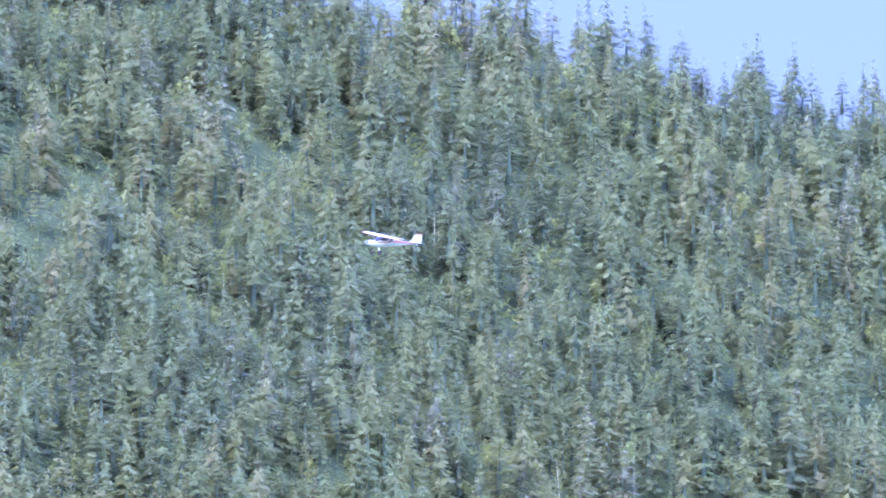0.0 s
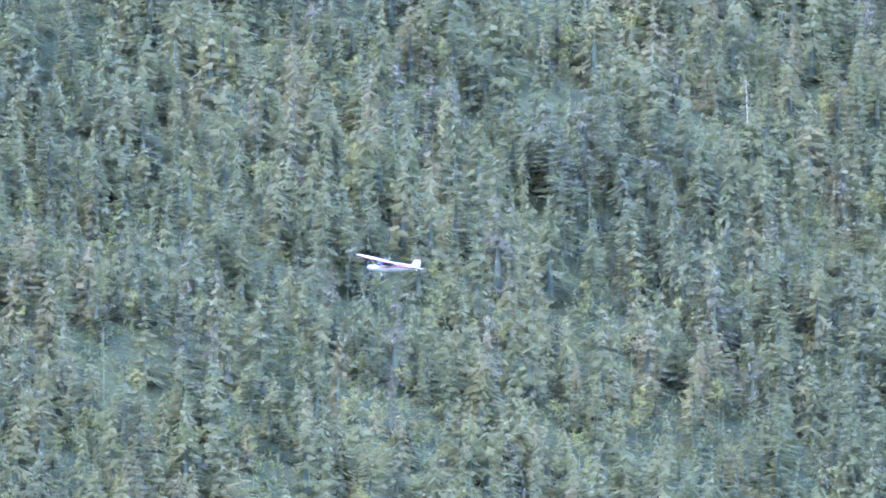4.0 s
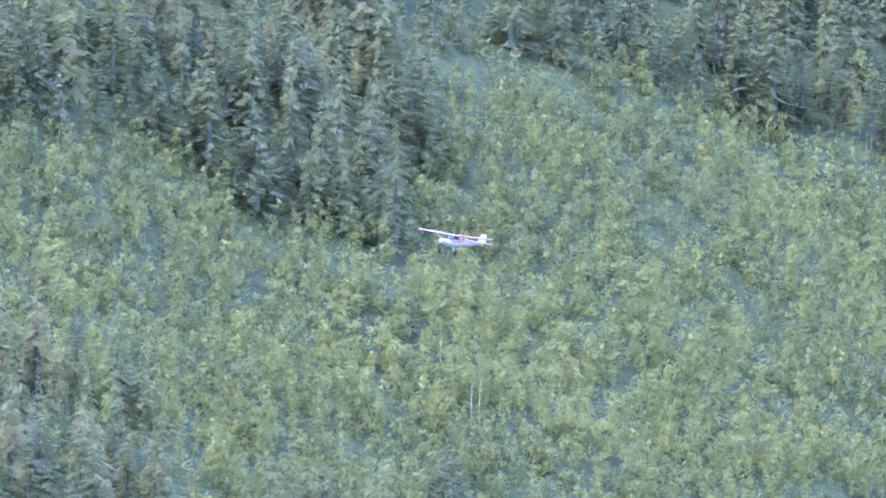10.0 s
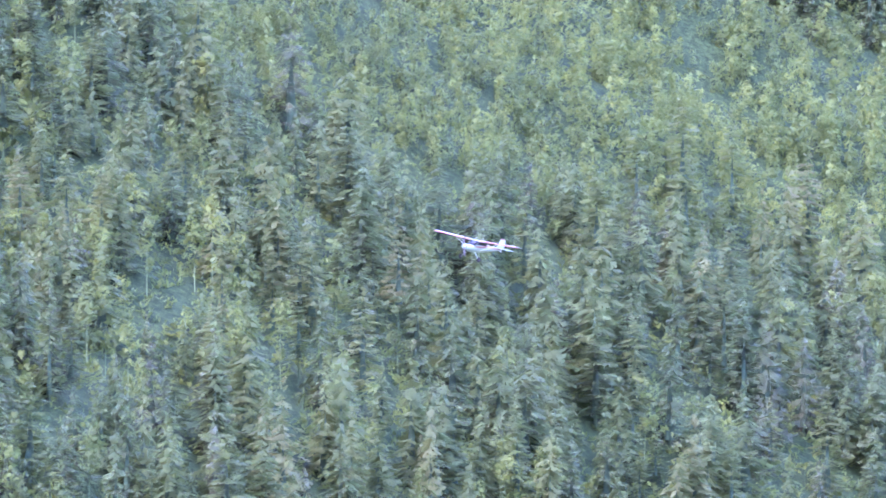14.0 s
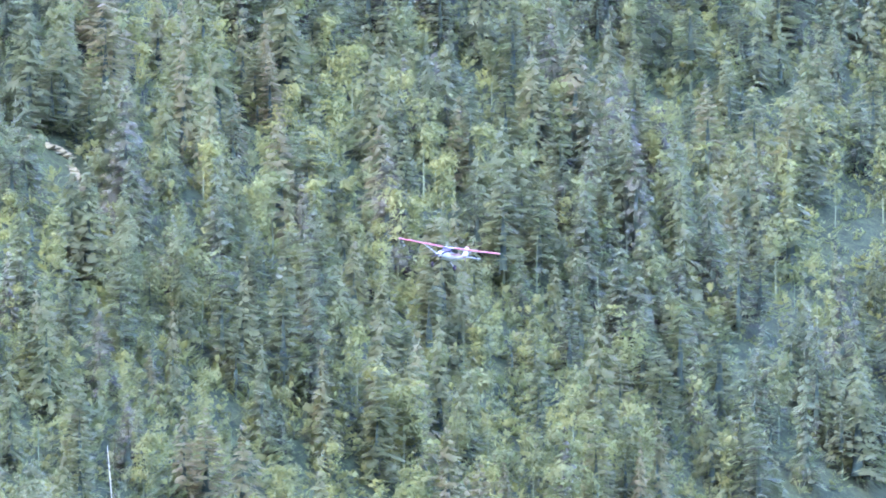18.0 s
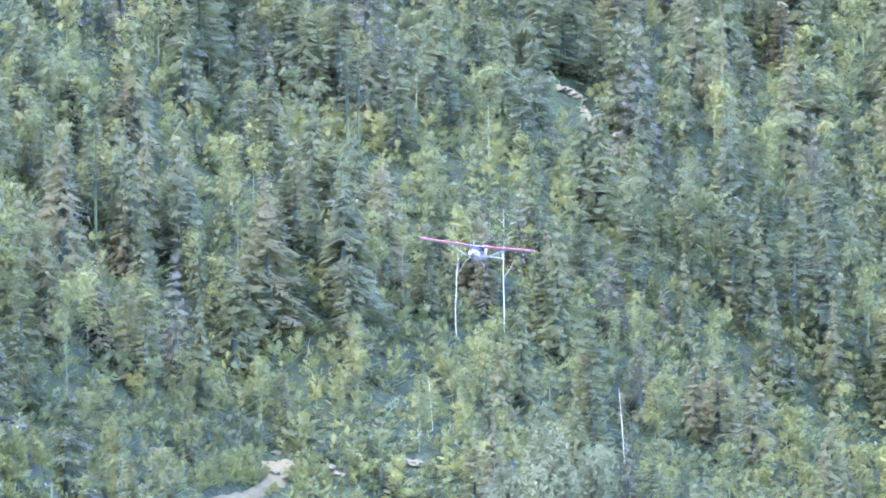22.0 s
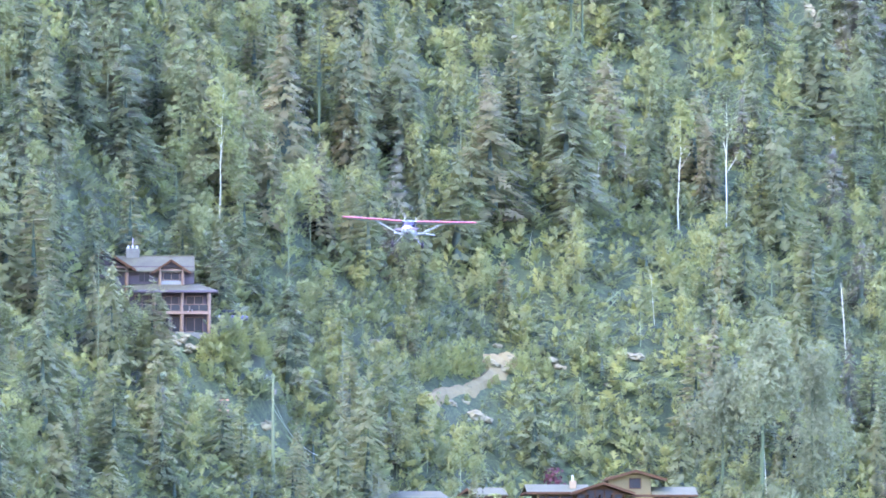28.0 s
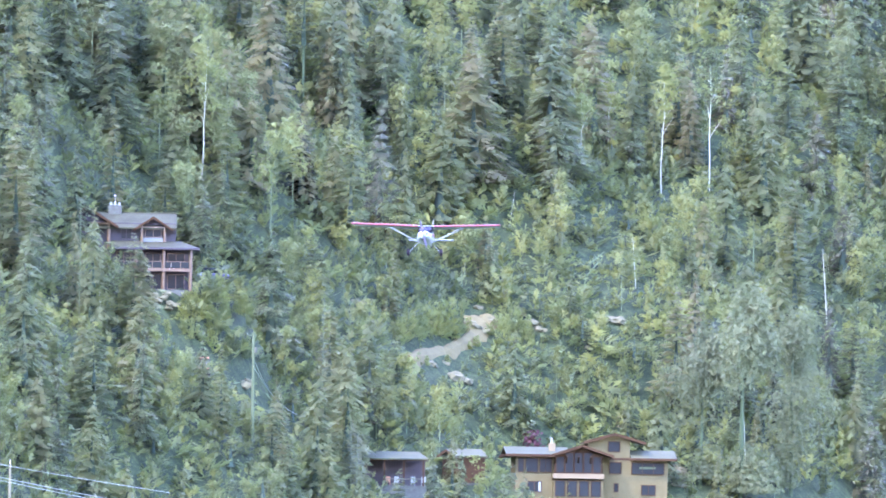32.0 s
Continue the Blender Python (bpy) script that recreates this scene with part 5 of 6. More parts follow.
stand("aspen", 0.228, 1.24, 1.440, 1.3)
stand("snag", 1.042, 1.390, 1.646, 1.0, -3)


# ---- drive, rocks, poles, logs ----
def strip(name, mat, label, rows, lift=0.6):
    """A strip of made ground: rows of azimuth, elevation and half width in metres, laid on the hillside."""
    v, f = [], []
    dense = []
    for (a0, e0, w0), (a1, e1, w1) in zip(rows, rows[1:]):
        dense += [(a0 + (a1 - a0) * t, e0 + (e1 - e0) * t, w0 + (w1 - w0) * t) for t in (0, .25, .5, .75)]
    rows = dense + [rows[-1]]
    g = np.random.default_rng(4)
    mids = [spot(a, e) for a, e, w in rows]
    for k, ((a, e, w), m) in enumerate(zip(rows, mids)):
        d = mids[min(k + 2, len(mids) - 1)] - mids[max(k - 2, 0)]
        side = Vector((-d.y, d.x, 0)).normalized()
        for s, drop in ((-1.35, -.9), (-.5, 0), (.4, .03), (1.35, -.9)):
            q = m + side * s * w * g.uniform(.75, 1.25)
            r = math.hypot(q.x, q.y)
            az = math.degrees(math.atan2(q.x, q.y))
            v.append((q.x, q.y, float(height(az, r)) + lift + drop + g.normal(0, .05)))
        if k % 2 == 0:
            BARE_SPOTS.append((m.x, m.y - 1.0, w + 1.0))
            LOW_SPOTS.append((m.x, m.y - 3.6, 3.4))
        if k % 3 == 0:
            lane(m, 27.0, 2.0)
    for k in range(len(rows) - 1):
        for i in range(3):
            f.append((4 * k + i, 4 * k + i + 1, 4 * k + 5 + i, 4 * k + 4 + i))
    me = bpy.data.meshes.new(name)
    me.from_pydata(v, [], f)
    bm = bmesh.new()
    bm.from_mesh(me)
    bmesh.ops.recalc_face_normals(bm, faces=bm.faces)
    bmesh.ops.solidify(bm, geom=bm.faces[:], thickness=0.3)
    bm.to_mesh(me)
    bm.free()
    me.materials.append(mat)
    return tagged(new(name, me), label, "road", kind="structure")


BOULDERS = []
for k in range(5):
    bm = bmesh.new()
    bmesh.ops.create_icosphere(bm, subdivisions=2, radius=1)
    for vert in bm.verts:
        n_ = noise.noise(vert.co * 1.3 + Vector((k * 7, 0, 0))) * .6 + noise.noise(vert.co * 3.1 + Vector((0, k * 5, 0))) * .4
        vert.co *= 1 + n_
        vert.co.z = max(vert.co.z, -.5) * .9
    me = bpy.data.meshes.new("boulder")
    bm.to_mesh(me)
    bm.free()
    me.materials.append(M_ROCK)
    BOULDERS.append(me)


def boulder(az, el, size, flat=1.0, turn=0.0, wide=1.0):
    p = spot(az, el)
    ob = new("boulder", BOULDERS[int(abs(az * 1000)) % 5])
    ob.matrix_basis = pose(p.x, p.y, p.z + size * .2, 12, 0, turn) @ Matrix.Diagonal((size * wide, size, size * flat, 1))
    tagged(ob, "pale weathered granite boulder on the wooded slope", "rock", "boulders on the slope")
    BARE_SPOTS.append((p.x, p.y - .5 * size, size * wide * .8 + .3))
    lane(p, 30.0 if size > .9 or el > 3.05 else 12.0, size * max(1, wide * .7) + .7)
    LOW_SPOTS.append((p.x, p.y - 3.0, 2.0 if el < 3.05 else 4.0))
    if el > 3.05:
        for k in (1.8, 4.2, 6.6):
            BARE_SPOTS.append((p.x, p.y - k, 1.6))
    return ob


def fallen_log(az, el, length, tilt, turn):
    p = spot(az, el)
    ob = thing("fallen_log", "grey bare fallen log lying on the slope", "log", (p.x, p.y, p.z + .5), 0, "fallen logs")
    g = np.random.default_rng(int(abs(az * 997)))
    m = part("stem", tube([(-length / 2, 0, 0), (0, g.normal(0, .15), g.normal(0, .1)), (length / 2, 0, 0)], [.11, .09, .04], 7), M_DEAD, ob)
    m.matrix_basis = pose(0, 0, .1, 0, -tilt, turn)
    st_ = part("branch_stub", tube([(length * .2, 0, 0), (length * .24, .2, .9)], [.06, .02], 4), M_DEAD, ob)
    st_.matrix_basis = pose(0, 0, .1, 0, -tilt, turn)
    lane(p, 12.0, 2.2)
    LOW_SPOTS.append((p.x, p.y - 2.5, 3.0))


def cable(a, b, sag, r=.03, n=14):
    pts = []
    for k in range(n + 1):
        t = k / n
        q = Vector(a).lerp(Vector(b), t)
        pts.append((q.x, q.y, q.z - sag * 4 * t * (1 - t)))
    return tube(pts, [r] * (n + 1), 4)


def utility_pole(az, el, top, mat, label):
    p = spot(az, el)
    d = math.hypot(p.x, p.y)
    h = d * math.tan(radians(top)) + EYE[2] - p.z
    ob = thing("utility_pole", label, "utility pole", p, 0)
    part("shaft", tube([(0, 0, -.6), (0, 0, h * .5), (0, 0, h)], [.26, .21, .16], 8), mat, ob)
    lane(p, 26.0, 2.2)
    return ob, p, h


strip("road", M_GRAVEL, "pale gravel drive winding up the wooded slope", [(0.172, 1.956, 1.1), (0.121, 1.940, 2.0), (0.116, 1.901, 1.3), (0.078, 1.874, 0.9), (0.036, 1.850, 0.85), (-0.031, 1.830, 0.8), (-0.101, 1.814, 0.9)])
boulder(-0.289, 2.004, 0.85, 0.7, 35, 1.3)
boulder(0.266, 1.975, 0.79, 0.7, 55, 1.3)
boulder(0.304, 1.942, 1.02, 0.7, 75, 1.3)
boulder(0.333, 1.923, 0.71, 0.7, 0, 1.3)
boulder(0.601, 1.952, 0.9, 0.7, 50, 1.3)
boulder(0.553, 1.971, 0.64, 0.7, 25, 1.3)
boulder(0.496, 1.856, 0.56, 0.7, 85, 1.3)
boulder(0.017, 1.856, 0.62, 0.7, 15, 1.3)
boulder(0.046, 1.750, 1.17, 0.7, 30, 1.3)
boulder(0.084, 1.737, 0.94, 0.7, 50, 1.3)
boulder(-0.031, 1.798, 0.78, 0.7, 80, 1.3)
boulder(-0.672, 1.702, 1.06, 0.7, 15, 1.3)
boulder(-0.653, 1.721, 0.53, 0.7, 25, 1.3)
boulder(-0.988, 2.026, 0.75, 0.7, 30, 1.3)
boulder(-0.950, 2.011, 0.52, 0.7, 50, 1.3)
boulder(-1.017, 2.034, 0.45, 0.7, 15, 1.3)
boulder(-0.921, 1.992, 0.52, 0.7, 65, 1.3)
boulder(0.161, 1.952, 0.86, 0.7, 0, 1.3)
boulder(0.122, 1.990, 0.70, 0.7, 70, 1.3)
boulder(0.008, 1.808, 0.62, 0.7, 10, 1.3)
boulder(-1.239, 2.724, 0.44, 0.7, 80, 1.3)
boulder(0.658, 2.105, 0.40, 0.7, 80, 1.3)
boulder(1.030, 3.257, 0.65, 0.6, -20, 2)
boulder(1.068, 3.237, 0.65, 0.6, -20, 2)
boulder(1.106, 3.218, 0.73, 0.6, -20, 2)
boulder(1.145, 3.199, 0.81, 0.6, -20, 1.6)
boulder(1.164, 3.179, 0.65, 0.6, -20, 1.5)
boulder(1.182, 3.106, 0.90, 0.6, -20, 1.3)
boulder(1.201, 3.091, 0.73, 0.6, -20, 1.2)
boulder(1.173, 3.129, 0.57, 0.6, -20, 1)
boulder(1.169, 3.160, 0.57, 0.6, -20, 1)
boulder(1.049, 3.246, 0.8, 0.6, -20, 1.7)
boulder(1.087, 3.227, 0.85, 0.6, -20, 1.7)
boulder(1.126, 3.208, 0.9, 0.6, -20, 1.6)
boulder(1.176, 3.145, 0.8, 0.7, -20, 1.3)
boulder(1.186, 3.118, 0.9, 0.7, -20, 1.2)
boulder(1.205, 3.075, 0.8, 0.7, 30, 1.2)
boulder(3.313, 2.571, 0.97, 0.8, 75, 1.1)
boulder(3.294, 2.585, 0.62, 0.8, 65, 1.1)
boulder(2.188, 2.436, 0.68, 0.8, 48, 1.1)
boulder(2.112, 2.551, 0.59, 0.8, 8, 1.1)
boulder(1.188, 3.103, 0.98, 0.8, 5, 1.1)
boulder(1.562, 3.031, 0.41, 0.8, 40, 1.1)
boulder(2.566, 2.597, 0.60, 0.8, 5, 1.1)
boulder(-0.284, 2.002, 0.77, 0.6, 0, 1.3)
boulder(0.108, 1.928, 1.33, 0.6, 65, 1.3)
boulder(0.137, 1.914, 0.94, 0.6, 10, 1.3)
boulder(0.577, 1.956, 0.72, 0.6, 30, 1.3)
boulder(12.071, 3.980, 1.02, 0.7, 30, 1.2)
boulder(12.090, 3.942, 0.84, 0.7, 40, 1.2)
boulder(11.496, 3.998, 0.55, 0.7, 10, 1.2)
boulder(0.792, 1.452, 0.56, 0.9, 0, 1.1)
boulder(0.817, 1.439, 0.60, 0.9, 40, 1.1)
boulder(0.837, 1.420, 0.52, 0.9, 80, 1.1)
boulder(0.804, 1.414, 0.56, 0.9, 120, 1.1)
boulder(0.827, 1.399, 0.52, 0.9, 160, 1.1)
boulder(0.850, 1.395, 0.48, 0.9, 200, 1.1)
g = np.random.default_rng(31)
for k in range(9):
    boulder(-1.0 + .1 * g.random(), 1.965 + .06 * g.random(), g.uniform(.4, .8), .7, 33 * k, 1.3)
for k in range(16):
    boulder(0.775 + .07 * g.random(), 1.40 + .065 * g.random(), g.uniform(.4, .62), .9, 40 * k, 1.2)
fallen_log(13.816, 3.378, 8, 55, 20)
fallen_log(13.829, 3.339, 5, 40, 60)
fallen_log(13.341, 3.571, 6, -35, 30)
fallen_log(13.312, 3.552, 5, 20, -20)
fallen_log(13.168, 3.562, 6, -15, 10)
fallen_log(13.134, 3.466, 4, 30, 40)
fallen_log(12.978, 4.108, 6, 20, 10)
fallen_log(11.923, 4.149, 5, -30, 0)
fallen_log(13.017, 4.116, 6, 25, 30)
fallen_log(8.299, 3.913, 4, 60, 0)
fallen_log(-0.595, 1.673, 9, -45, 20)
fallen_log(-0.538, 1.616, 8, -50, 10)
fallen_log(0.503, 2.138, 5, 40, 20)
fallen_log(2.286, 2.008, 5, 60, 20)
fallen_log(0.501, 2.113, 5, 50, 10)
fallen_log(-0.720, 1.711, 5, 10, 40)
fallen_log(11.898, 4.152, 5, 30, 0)
fallen_log(14.163, 3.147, 6, 15, 30)
green_pole, gp, gh = utility_pole(-0.637, 1.522, 1.909, M_POLE_GREEN, "weathered green wooden utility pole with a transformer")
part("transformer", tube([(.3, -.1, gh - 2.7), (.3, -.1, gh - 2.0)], [.19, .19], 10), M_STONE, green_pole, "white transformer can")
part("cross_arm", box(-.9, -.08, gh - .5, .5, .08, gh - .34, .01), M_POLE_GREEN, green_pole)
part("insulator", tube([(-.8, 0, gh - .34), (-.8, 0, gh - .1)], [.06, .04], 6), M_WHITE, green_pole)
tan_pole, tpole, th = utility_pole(-1.455, 1.185, 1.449, M_POLE_TAN, "weathered tan wooden utility pole with cables")
part("pin", tube([(0, 0, th), (0, 0, th + .5)], [.05, .04], 6), M_METAL, tan_pole)
for a0, e0, a1, e1 in ((-1.719, 1.487, -0.914, 1.361), (-1.719, 1.452, -1.028, 1.321), (-1.719, 1.441, -1.009, 1.306)):
    d = math.hypot(tpole.x, tpole.y) - .6
    line = part("cable", cable(Vector(EYE) + way(a0, e0) * d, Vector(EYE) + way(a1, e1) * d, .15, .032), M_CABLE, None)
    tagged(line, "pale overhead power cable above the trees", "cable", "overhead cables")
for dz, dx in ((-3.4, 0), (-4.4, 1.0)):
    end = spot(-0.511, 1.563)
    line = part("cable", cable((gp.x, gp.y - .3, gp.z + gh + dz), (end.x + dx, end.y - 4, end.z + 2.5), 1.0, .035), M_CABLE, None)
    tagged(line, "thin slack cable from the green pole", "cable", "overhead cables")
# a dark blue car behind the log home, an orange machine in the bushes
def car(at, turn, paint, label):
    c = thing("car", label, "car", at, turn)
    part("body", loft([oval(-2.1, .75, 1.0, .45, 12, 4), oval(-1.9, .85, 1.1, .35, 12, 5), oval(0, .9, 1.1, .3, 12, 5), oval(1.9, .85, 1.0, .35, 12, 5), oval(2.1, .72, .9, .45, 12, 4)]), paint, c)
    part("cabin", loft([oval(-1.7, .7, 1.3, 1.05, 12, 4), oval(-1.2, .75, 1.75, 1.05, 12, 5), oval(.4, .75, 1.75, 1.05, 12, 5), oval(1.0, .7, 1.2, 1.05, 12, 4)]), M_WINDOW, c, "dark cabin glass")
    part("bonnet", loft([oval(-2.14, .70, .98, .55, 12, 4), oval(-1.9, .87, 1.13, .55, 12, 5), oval(-1.25, .88, 1.14, .6, 12, 5)]), M_WHITE, c, "white bonnet")
    for sx in (-1.3, 1.3):
        for sy in (-1, 1):
            w = part("wheel", tube([(sx, sy * .7, .33), (sx, sy * .92, .33)], [.33, .33], 12), M_TYRE, c)
            part("rim", tube([(sx, sy * .9, .33), (sx, sy * .94, .33)], [.18, .17], 10), M_METAL, w)


car((log_home_at.x + 8.0, log_home_at.y + 5.5, log_home_at.z + 1.55), 0, M_BLUE, "dark blue car with a pale bonnet beside the log home")

# shrubs round the drive, the rocks and the log home
for az, el, h, w in ((0.118, 1.862, 1.6, 1.0), (0.094, 1.858, 1.3, 1.0), (0.16, 1.90, 1.8, 1.0), (0.02, 1.812, 1.3, 1.0), (-0.05, 1.80, 1.5, 1.0), (0.19, 1.93, 2.2, .9), (0.09, 1.925, 1.8, 1.0),
                     (-0.84, 1.985, 2.6, 1.0), (-0.80, 2.0, 2.0, .9), (-0.87, 1.965, 2.0, 1.1), (-0.76, 2.0, 4.0, .9), (-1.05, 2.0, 2.0, 1.0), (-1.09, 2.005, 2.8, 1.0),
                     (-0.07, 1.895, 4.2, .9), (-0.03, 1.90, 5.0, .8), (0.02, 1.905, 5.2, .8), (0.055, 1.91, 4.4, .8), (-0.11, 1.89, 4.0, .9), (0.035, 1.888, 3.0, 1.0), (-0.14, 1.88, 3.6, 1.0), (0.24, 1.91, 4.6, .7), (0.21, 1.86, 5.0, .6), (0.29, 1.88, 4.0, .7),
                     (0.30, 1.90, 1.4, 1.1), (0.40, 1.91, 2.0, 1.0), (0.47, 1.92, 2.2, 1.0), (0.54, 1.92, 1.6, 1.2), (0.64, 1.92, 2.4, 1.0)):
    LATER.append(("shrub", spot(az, el), h, w, 0))
g = np.random.default_rng(12)
for k in range(26):
    az, el = -1.06 + .30 * g.random(), 1.82 + .15 * g.random()
    if not (-0.99 < az < -0.90 and el > 1.9):
        LATER.append(("shrub", spot(az, el), g.uniform(1.4, 3.2), g.uniform(.8, 1.2), 0))
for k in range(16):
    LATER.append(("shrub", spot(-.74 + .14 * g.random(), 1.80 + .18 * g.random()), g.uniform(2.0, 3.8), g.uniform(.8, 1.1), 0))


def tracked_machine(at, turn):
    """A small tracked machine, half hidden by the bushes."""
    ob = thing("tracked_machine", "small orange machine half hidden among the bushes", "machine", at, turn)
    for sy in (-1, 1):
        part("track", loft([oval(-1.2, .16, .5, .12, 10, 3), oval(-1.0, .2, .6, .0, 10, 4), oval(1.0, .2, .6, .0, 10, 4), oval(1.2, .16, .5, .12, 10, 3)]), M_TYRE, ob, "black rubber track").matrix_basis = pose(0, sy * .7, 0)
    part("chassis", box(-1.1, -.7, .55, 1.0, .7, 1.25, .12), M_ORANGE, ob, "orange engine cover")
    cab = part("cab", box(-.2, -.6, 1.253, .9, .3, 2.3, .06), M_CANOPY, ob, "dark glass cab")
    part("cab_roof", box(-.35, -.7, 2.303, 1.05, .4, 2.5, .05), M_ORANGE, cab, "orange cab roof")


tracked_machine(spot(-0.815, 1.752), 8)
for az, el in ((0.79, 1.452), (0.82, 1.435), (0.84, 1.41), (0.81, 1.40)):
    p = spot(az, el)
    BARE_SPOTS.append((p.x, p.y - 2.0, 2.4))
    LOW_SPOTS.append((p.x, p.y - 6.0, 3.5))

CLEAR.append((log_home_at.x - 2, log_home_at.y + 4, 11.5))
CLEAR.append((log_home_at.x + 1.5, log_home_at.y - 6, 6.0))
for k in range(3):
    CLEAR.append((log_home_at.x + 1.0, log_home_at.y - 9 - 6 * k, 5.5))
    CLEAR.append((log_home_at.x - 4.5, log_home_at.y - 8 - 6 * k, 3.5))
CLEAR.append((yellow_at.x, yellow_at.y + 4, 13.5))
for k in range(5):
    for j in range(3):
        CLEAR.append((yellow_at.x - 10 + 5.5 * k, yellow_at.y - 8 - 8 * j, 6.0))
for at, w in ((pavilion_at, 4.6), (shed_at, 3.4)):
    CLEAR.append((at.x, at.y, w + 1.5))
    BARE_SPOTS.append((at.x - w * .5, at.y, w * .8))
    BARE_SPOTS.append((at.x + w * .5, at.y, w * .8))
    for k in range(4):
        CLEAR.append((at.x - w * .4, at.y - 5 - 6 * k, w * .8))
        CLEAR.append((at.x + w * .4, at.y - 5 - 6 * k, w * .8))
    LOW_SPOTS.append((at.x, at.y - 6, w + 1))
BARE_SPOTS.append((log_home_at.x - 1, log_home_at.y + 4, 7.5))
BARE_SPOTS.append((log_home_at.x - 7, log_home_at.y + 4, 5.0))
for k in range(4):
    BARE_SPOTS.append((yellow_at.x - 8 + 5.5 * k, yellow_at.y + 4.5, 5.5))
for k in range(3):
    LOW_SPOTS.append((log_home_at.x + 1.0, log_home_at.y - 5 - 4 * k, 5.0))
    LOW_SPOTS.append((yellow_at.x - 7 + 7 * k, yellow_at.y - 7, 6.0))
BARE_SPOTS.append((log_home_at.x + 2.0, log_home_at.y - 1, 2.4))
for what, at, h, wide, lean in LATER:
    tree(what, at, h, wide, 40.0 * len(what) + at.x, lean)
forest()
tree("red_shrub", (yellow_at.x - 7.4, yellow_at.y + 11, yellow_at.z + 4.0), 7.4, 0.8)


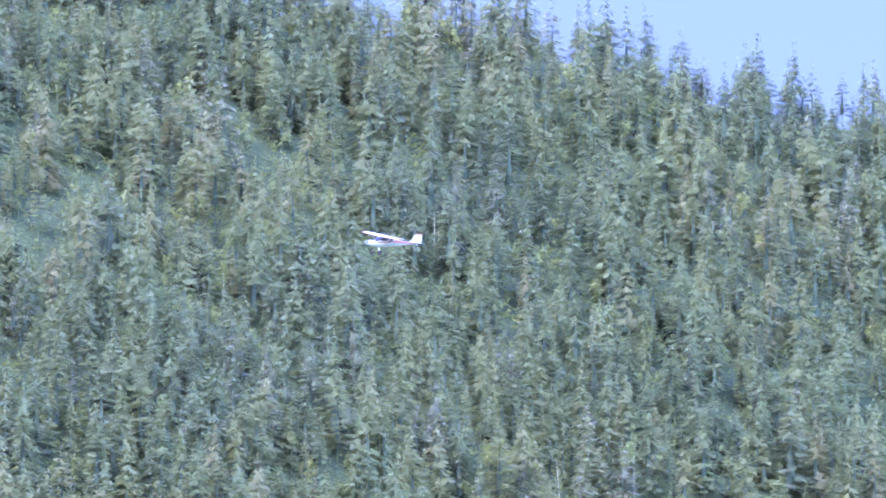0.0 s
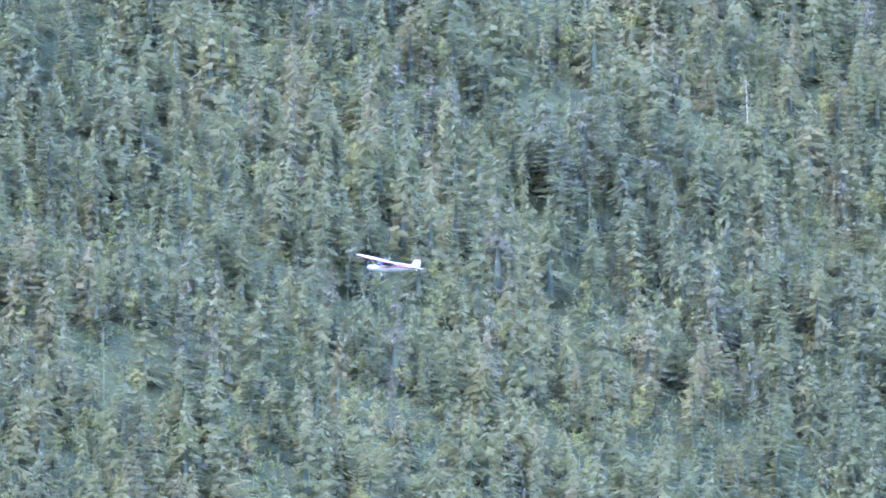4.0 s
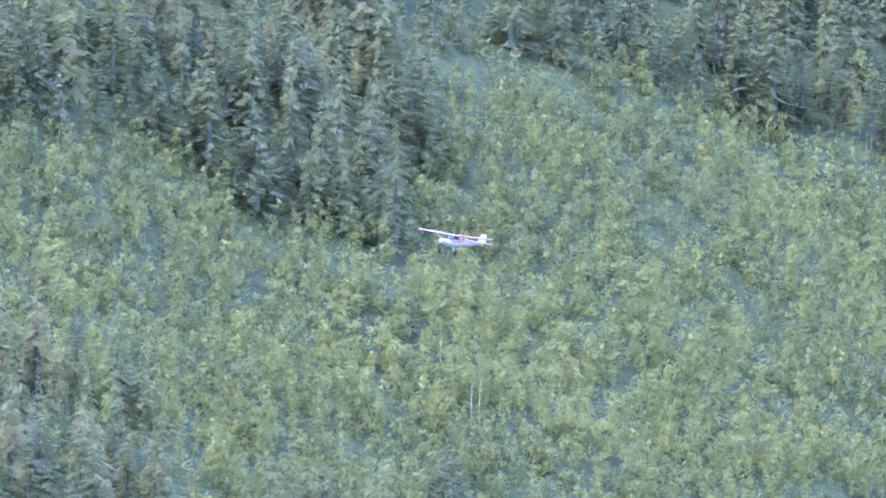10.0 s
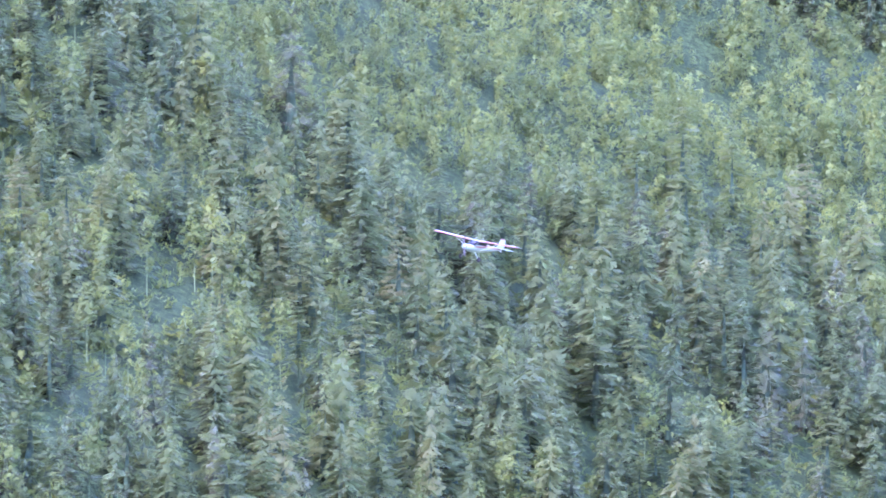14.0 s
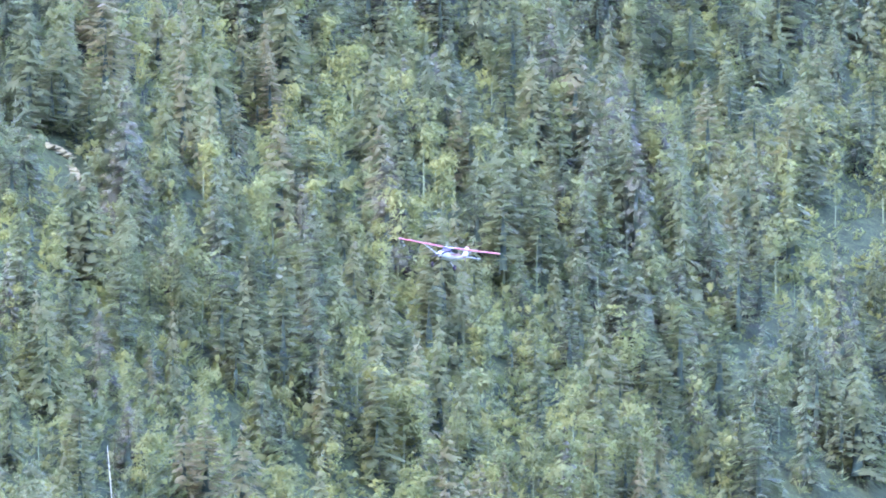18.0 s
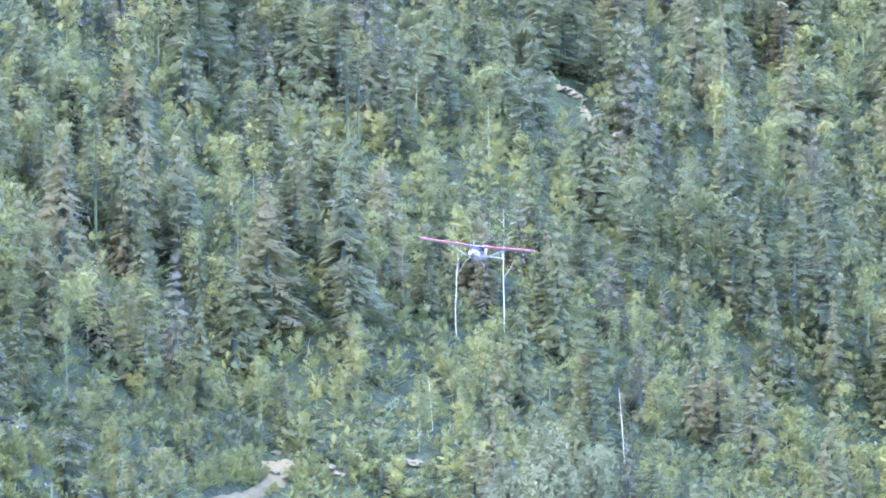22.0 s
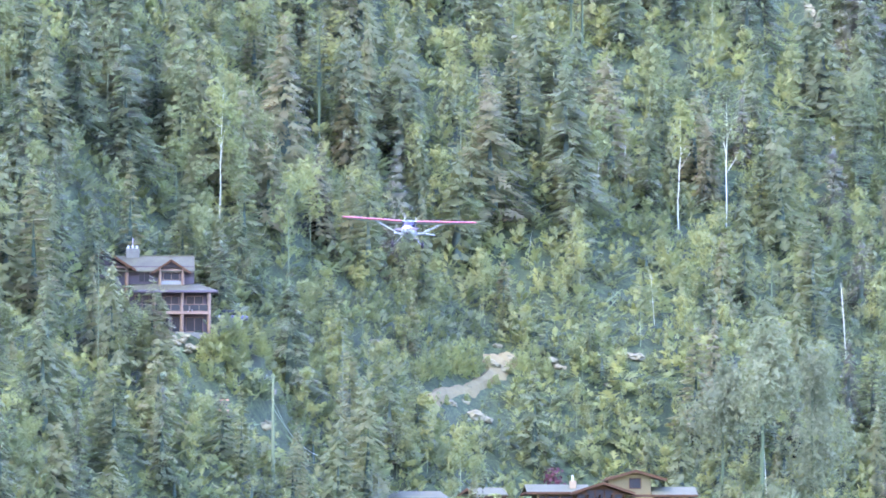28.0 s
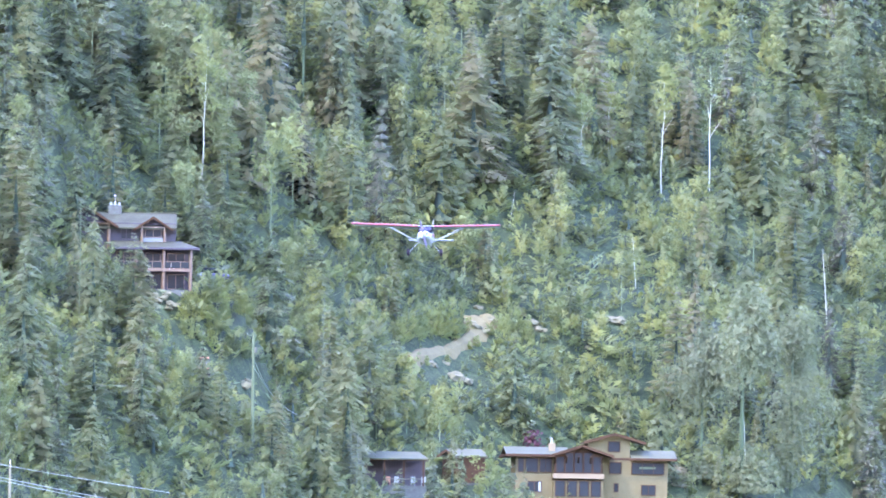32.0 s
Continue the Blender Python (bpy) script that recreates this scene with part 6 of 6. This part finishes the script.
# ---- movement ----
def motions():
    walk(aeroplane, [
        (0, pose(543.29, 1821.85, 140.67, -8.5, -1.0, -172.6)),
        (0.5, pose(526.14, 1819.68, 138.81, -8.6, -1.0, -170.8)),
        (1, pose(508.88, 1817.40, 137.05, -8.8, -1.0, -169.0)),
        (1.5, pose(491.87, 1814.87, 135.29, -9.0, -1.1, -167.2)),
        (2, pose(475.26, 1812.03, 133.67, -9.2, -1.1, -165.4)),
        (2.5, pose(458.68, 1808.99, 132.08, -9.4, -1.1, -163.6)),
        (3, pose(442.43, 1805.65, 130.51, -9.6, -1.1, -161.8)),
        (3.5, pose(426.37, 1802.04, 129.00, -9.8, -1.1, -160.0)),
        (4, pose(410.62, 1798.12, 127.42, -10.0, -1.2, -158.2)),
        (4.5, pose(395.08, 1793.90, 125.87, -10.1, -1.2, -156.3)),
        (6.5, pose(335.04, 1773.89, 119.33, -11.4, -1.5, -151.9)),
        (7, pose(320.30, 1768.11, 117.75, -10.9, -1.6, -150.2)),
        (7.5, pose(306.41, 1761.88, 116.09, -10.2, -1.7, -148.6)),
        (8, pose(292.59, 1755.34, 114.28, -9.7, -1.8, -146.9)),
        (8.5, pose(278.80, 1748.48, 112.55, -9.0, -1.9, -145.2)),
        (9, pose(265.14, 1741.30, 110.56, -8.3, -2.0, -143.5)),
        (9.5, pose(251.77, 1733.74, 108.51, -8.4, -2.1, -142.1)),
        (10, pose(238.54, 1725.84, 106.60, -8.6, -2.1, -140.7)),
        (10.5, pose(225.59, 1717.56, 104.78, -8.8, -2.2, -139.3)),
        (11, pose(212.91, 1708.91, 102.89, -9.0, -2.2, -137.9)),
        (11.5, pose(200.38, 1699.92, 101.07, -9.1, -2.3, -136.5)),
        (12, pose(187.82, 1690.59, 99.19, -9.3, -2.3, -135.1)),
        (12.5, pose(175.66, 1680.87, 97.47, -9.5, -2.4, -133.7)),
        (13, pose(163.71, 1670.81, 95.61, -9.7, -2.4, -132.3)),
        (13.5, pose(152.03, 1660.39, 93.78, -10.7, -2.5, -130.8)),
        (14, pose(140.83, 1649.59, 92.07, -11.7, -2.6, -129.2)),
        (14.5, pose(129.92, 1638.44, 90.44, -12.7, -2.6, -127.7)),
        (15, pose(119.36, 1626.95, 88.81, -13.8, -2.7, -126.2)),
        (15.5, pose(109.19, 1615.12, 87.15, -14.8, -2.7, -124.7)),
        (17.5, pose(73.97, 1564.51, 81.25, -11.0, -2.9, -116.3)),
        (19, pose(52.58, 1523.54, 76.86, -7.9, -3.1, -107.5)),
        (20, pose(40.61, 1494.99, 74.03, -7.7, -3.2, -105.1)),
        (20.5, pose(35.05, 1480.39, 72.76, -7.5, -3.3, -103.9)),
        (21, pose(29.57, 1465.59, 71.68, -7.4, -3.4, -102.7)),
        (21.5, pose(24.59, 1450.62, 70.55, -7.3, -3.4, -101.5)),
        (22, pose(20.31, 1435.47, 69.33, -7.2, -3.5, -100.3)),
        (22.5, pose(16.51, 1420.19, 68.07, -7.0, -3.5, -99.2)),
        (23, pose(12.91, 1404.76, 67.02, -6.7, -3.6, -98.0)),
        (23.5, pose(9.57, 1389.24, 65.90, -7.1, -3.7, -97.6)),
        (24, pose(6.72, 1373.62, 64.67, -7.4, -3.7, -97.2)),
        (24.5, pose(4.06, 1357.94, 63.29, -7.7, -3.8, -96.8)),
        (25, pose(1.87, 1342.21, 61.85, -8.1, -3.8, -96.4)),
        (25.5, pose(0.09, 1326.44, 60.58, -8.4, -3.9, -96.0)),
        (27.5, pose(-3.60, 1263.48, 55.66, -4.8, -4.1, -94.8)),
        (28, pose(-3.81, 1247.87, 54.45, -2.7, -4.2, -94.8)),
        (28.5, pose(-3.57, 1232.37, 53.21, -2.3, -4.2, -94.8)),
        (29, pose(-3.36, 1217.00, 52.09, -1.8, -4.2, -94.8)),
        (29.5, pose(-3.06, 1201.77, 50.94, -1.3, -4.2, -94.9)),
        (30, pose(-2.85, 1186.72, 49.90, -0.9, -4.2, -94.9)),
        (30.5, pose(-2.39, 1171.87, 48.94, -0.8, -4.2, -94.8)),
        (31, pose(-1.90, 1157.25, 48.05, -0.6, -4.2, -94.8)),
        (31.5, pose(-1.48, 1142.88, 47.23, -0.4, -4.2, -94.8)),
        (32, pose(-1.14, 1128.81, 46.46, -0.2, -4.2, -94.7)),
    ])
    walk(propeller, [(k * 0.5, pose(2.02, 0, -0.68, 25 + 80 * k, 0, 0)) for k in range(65)])


motions()
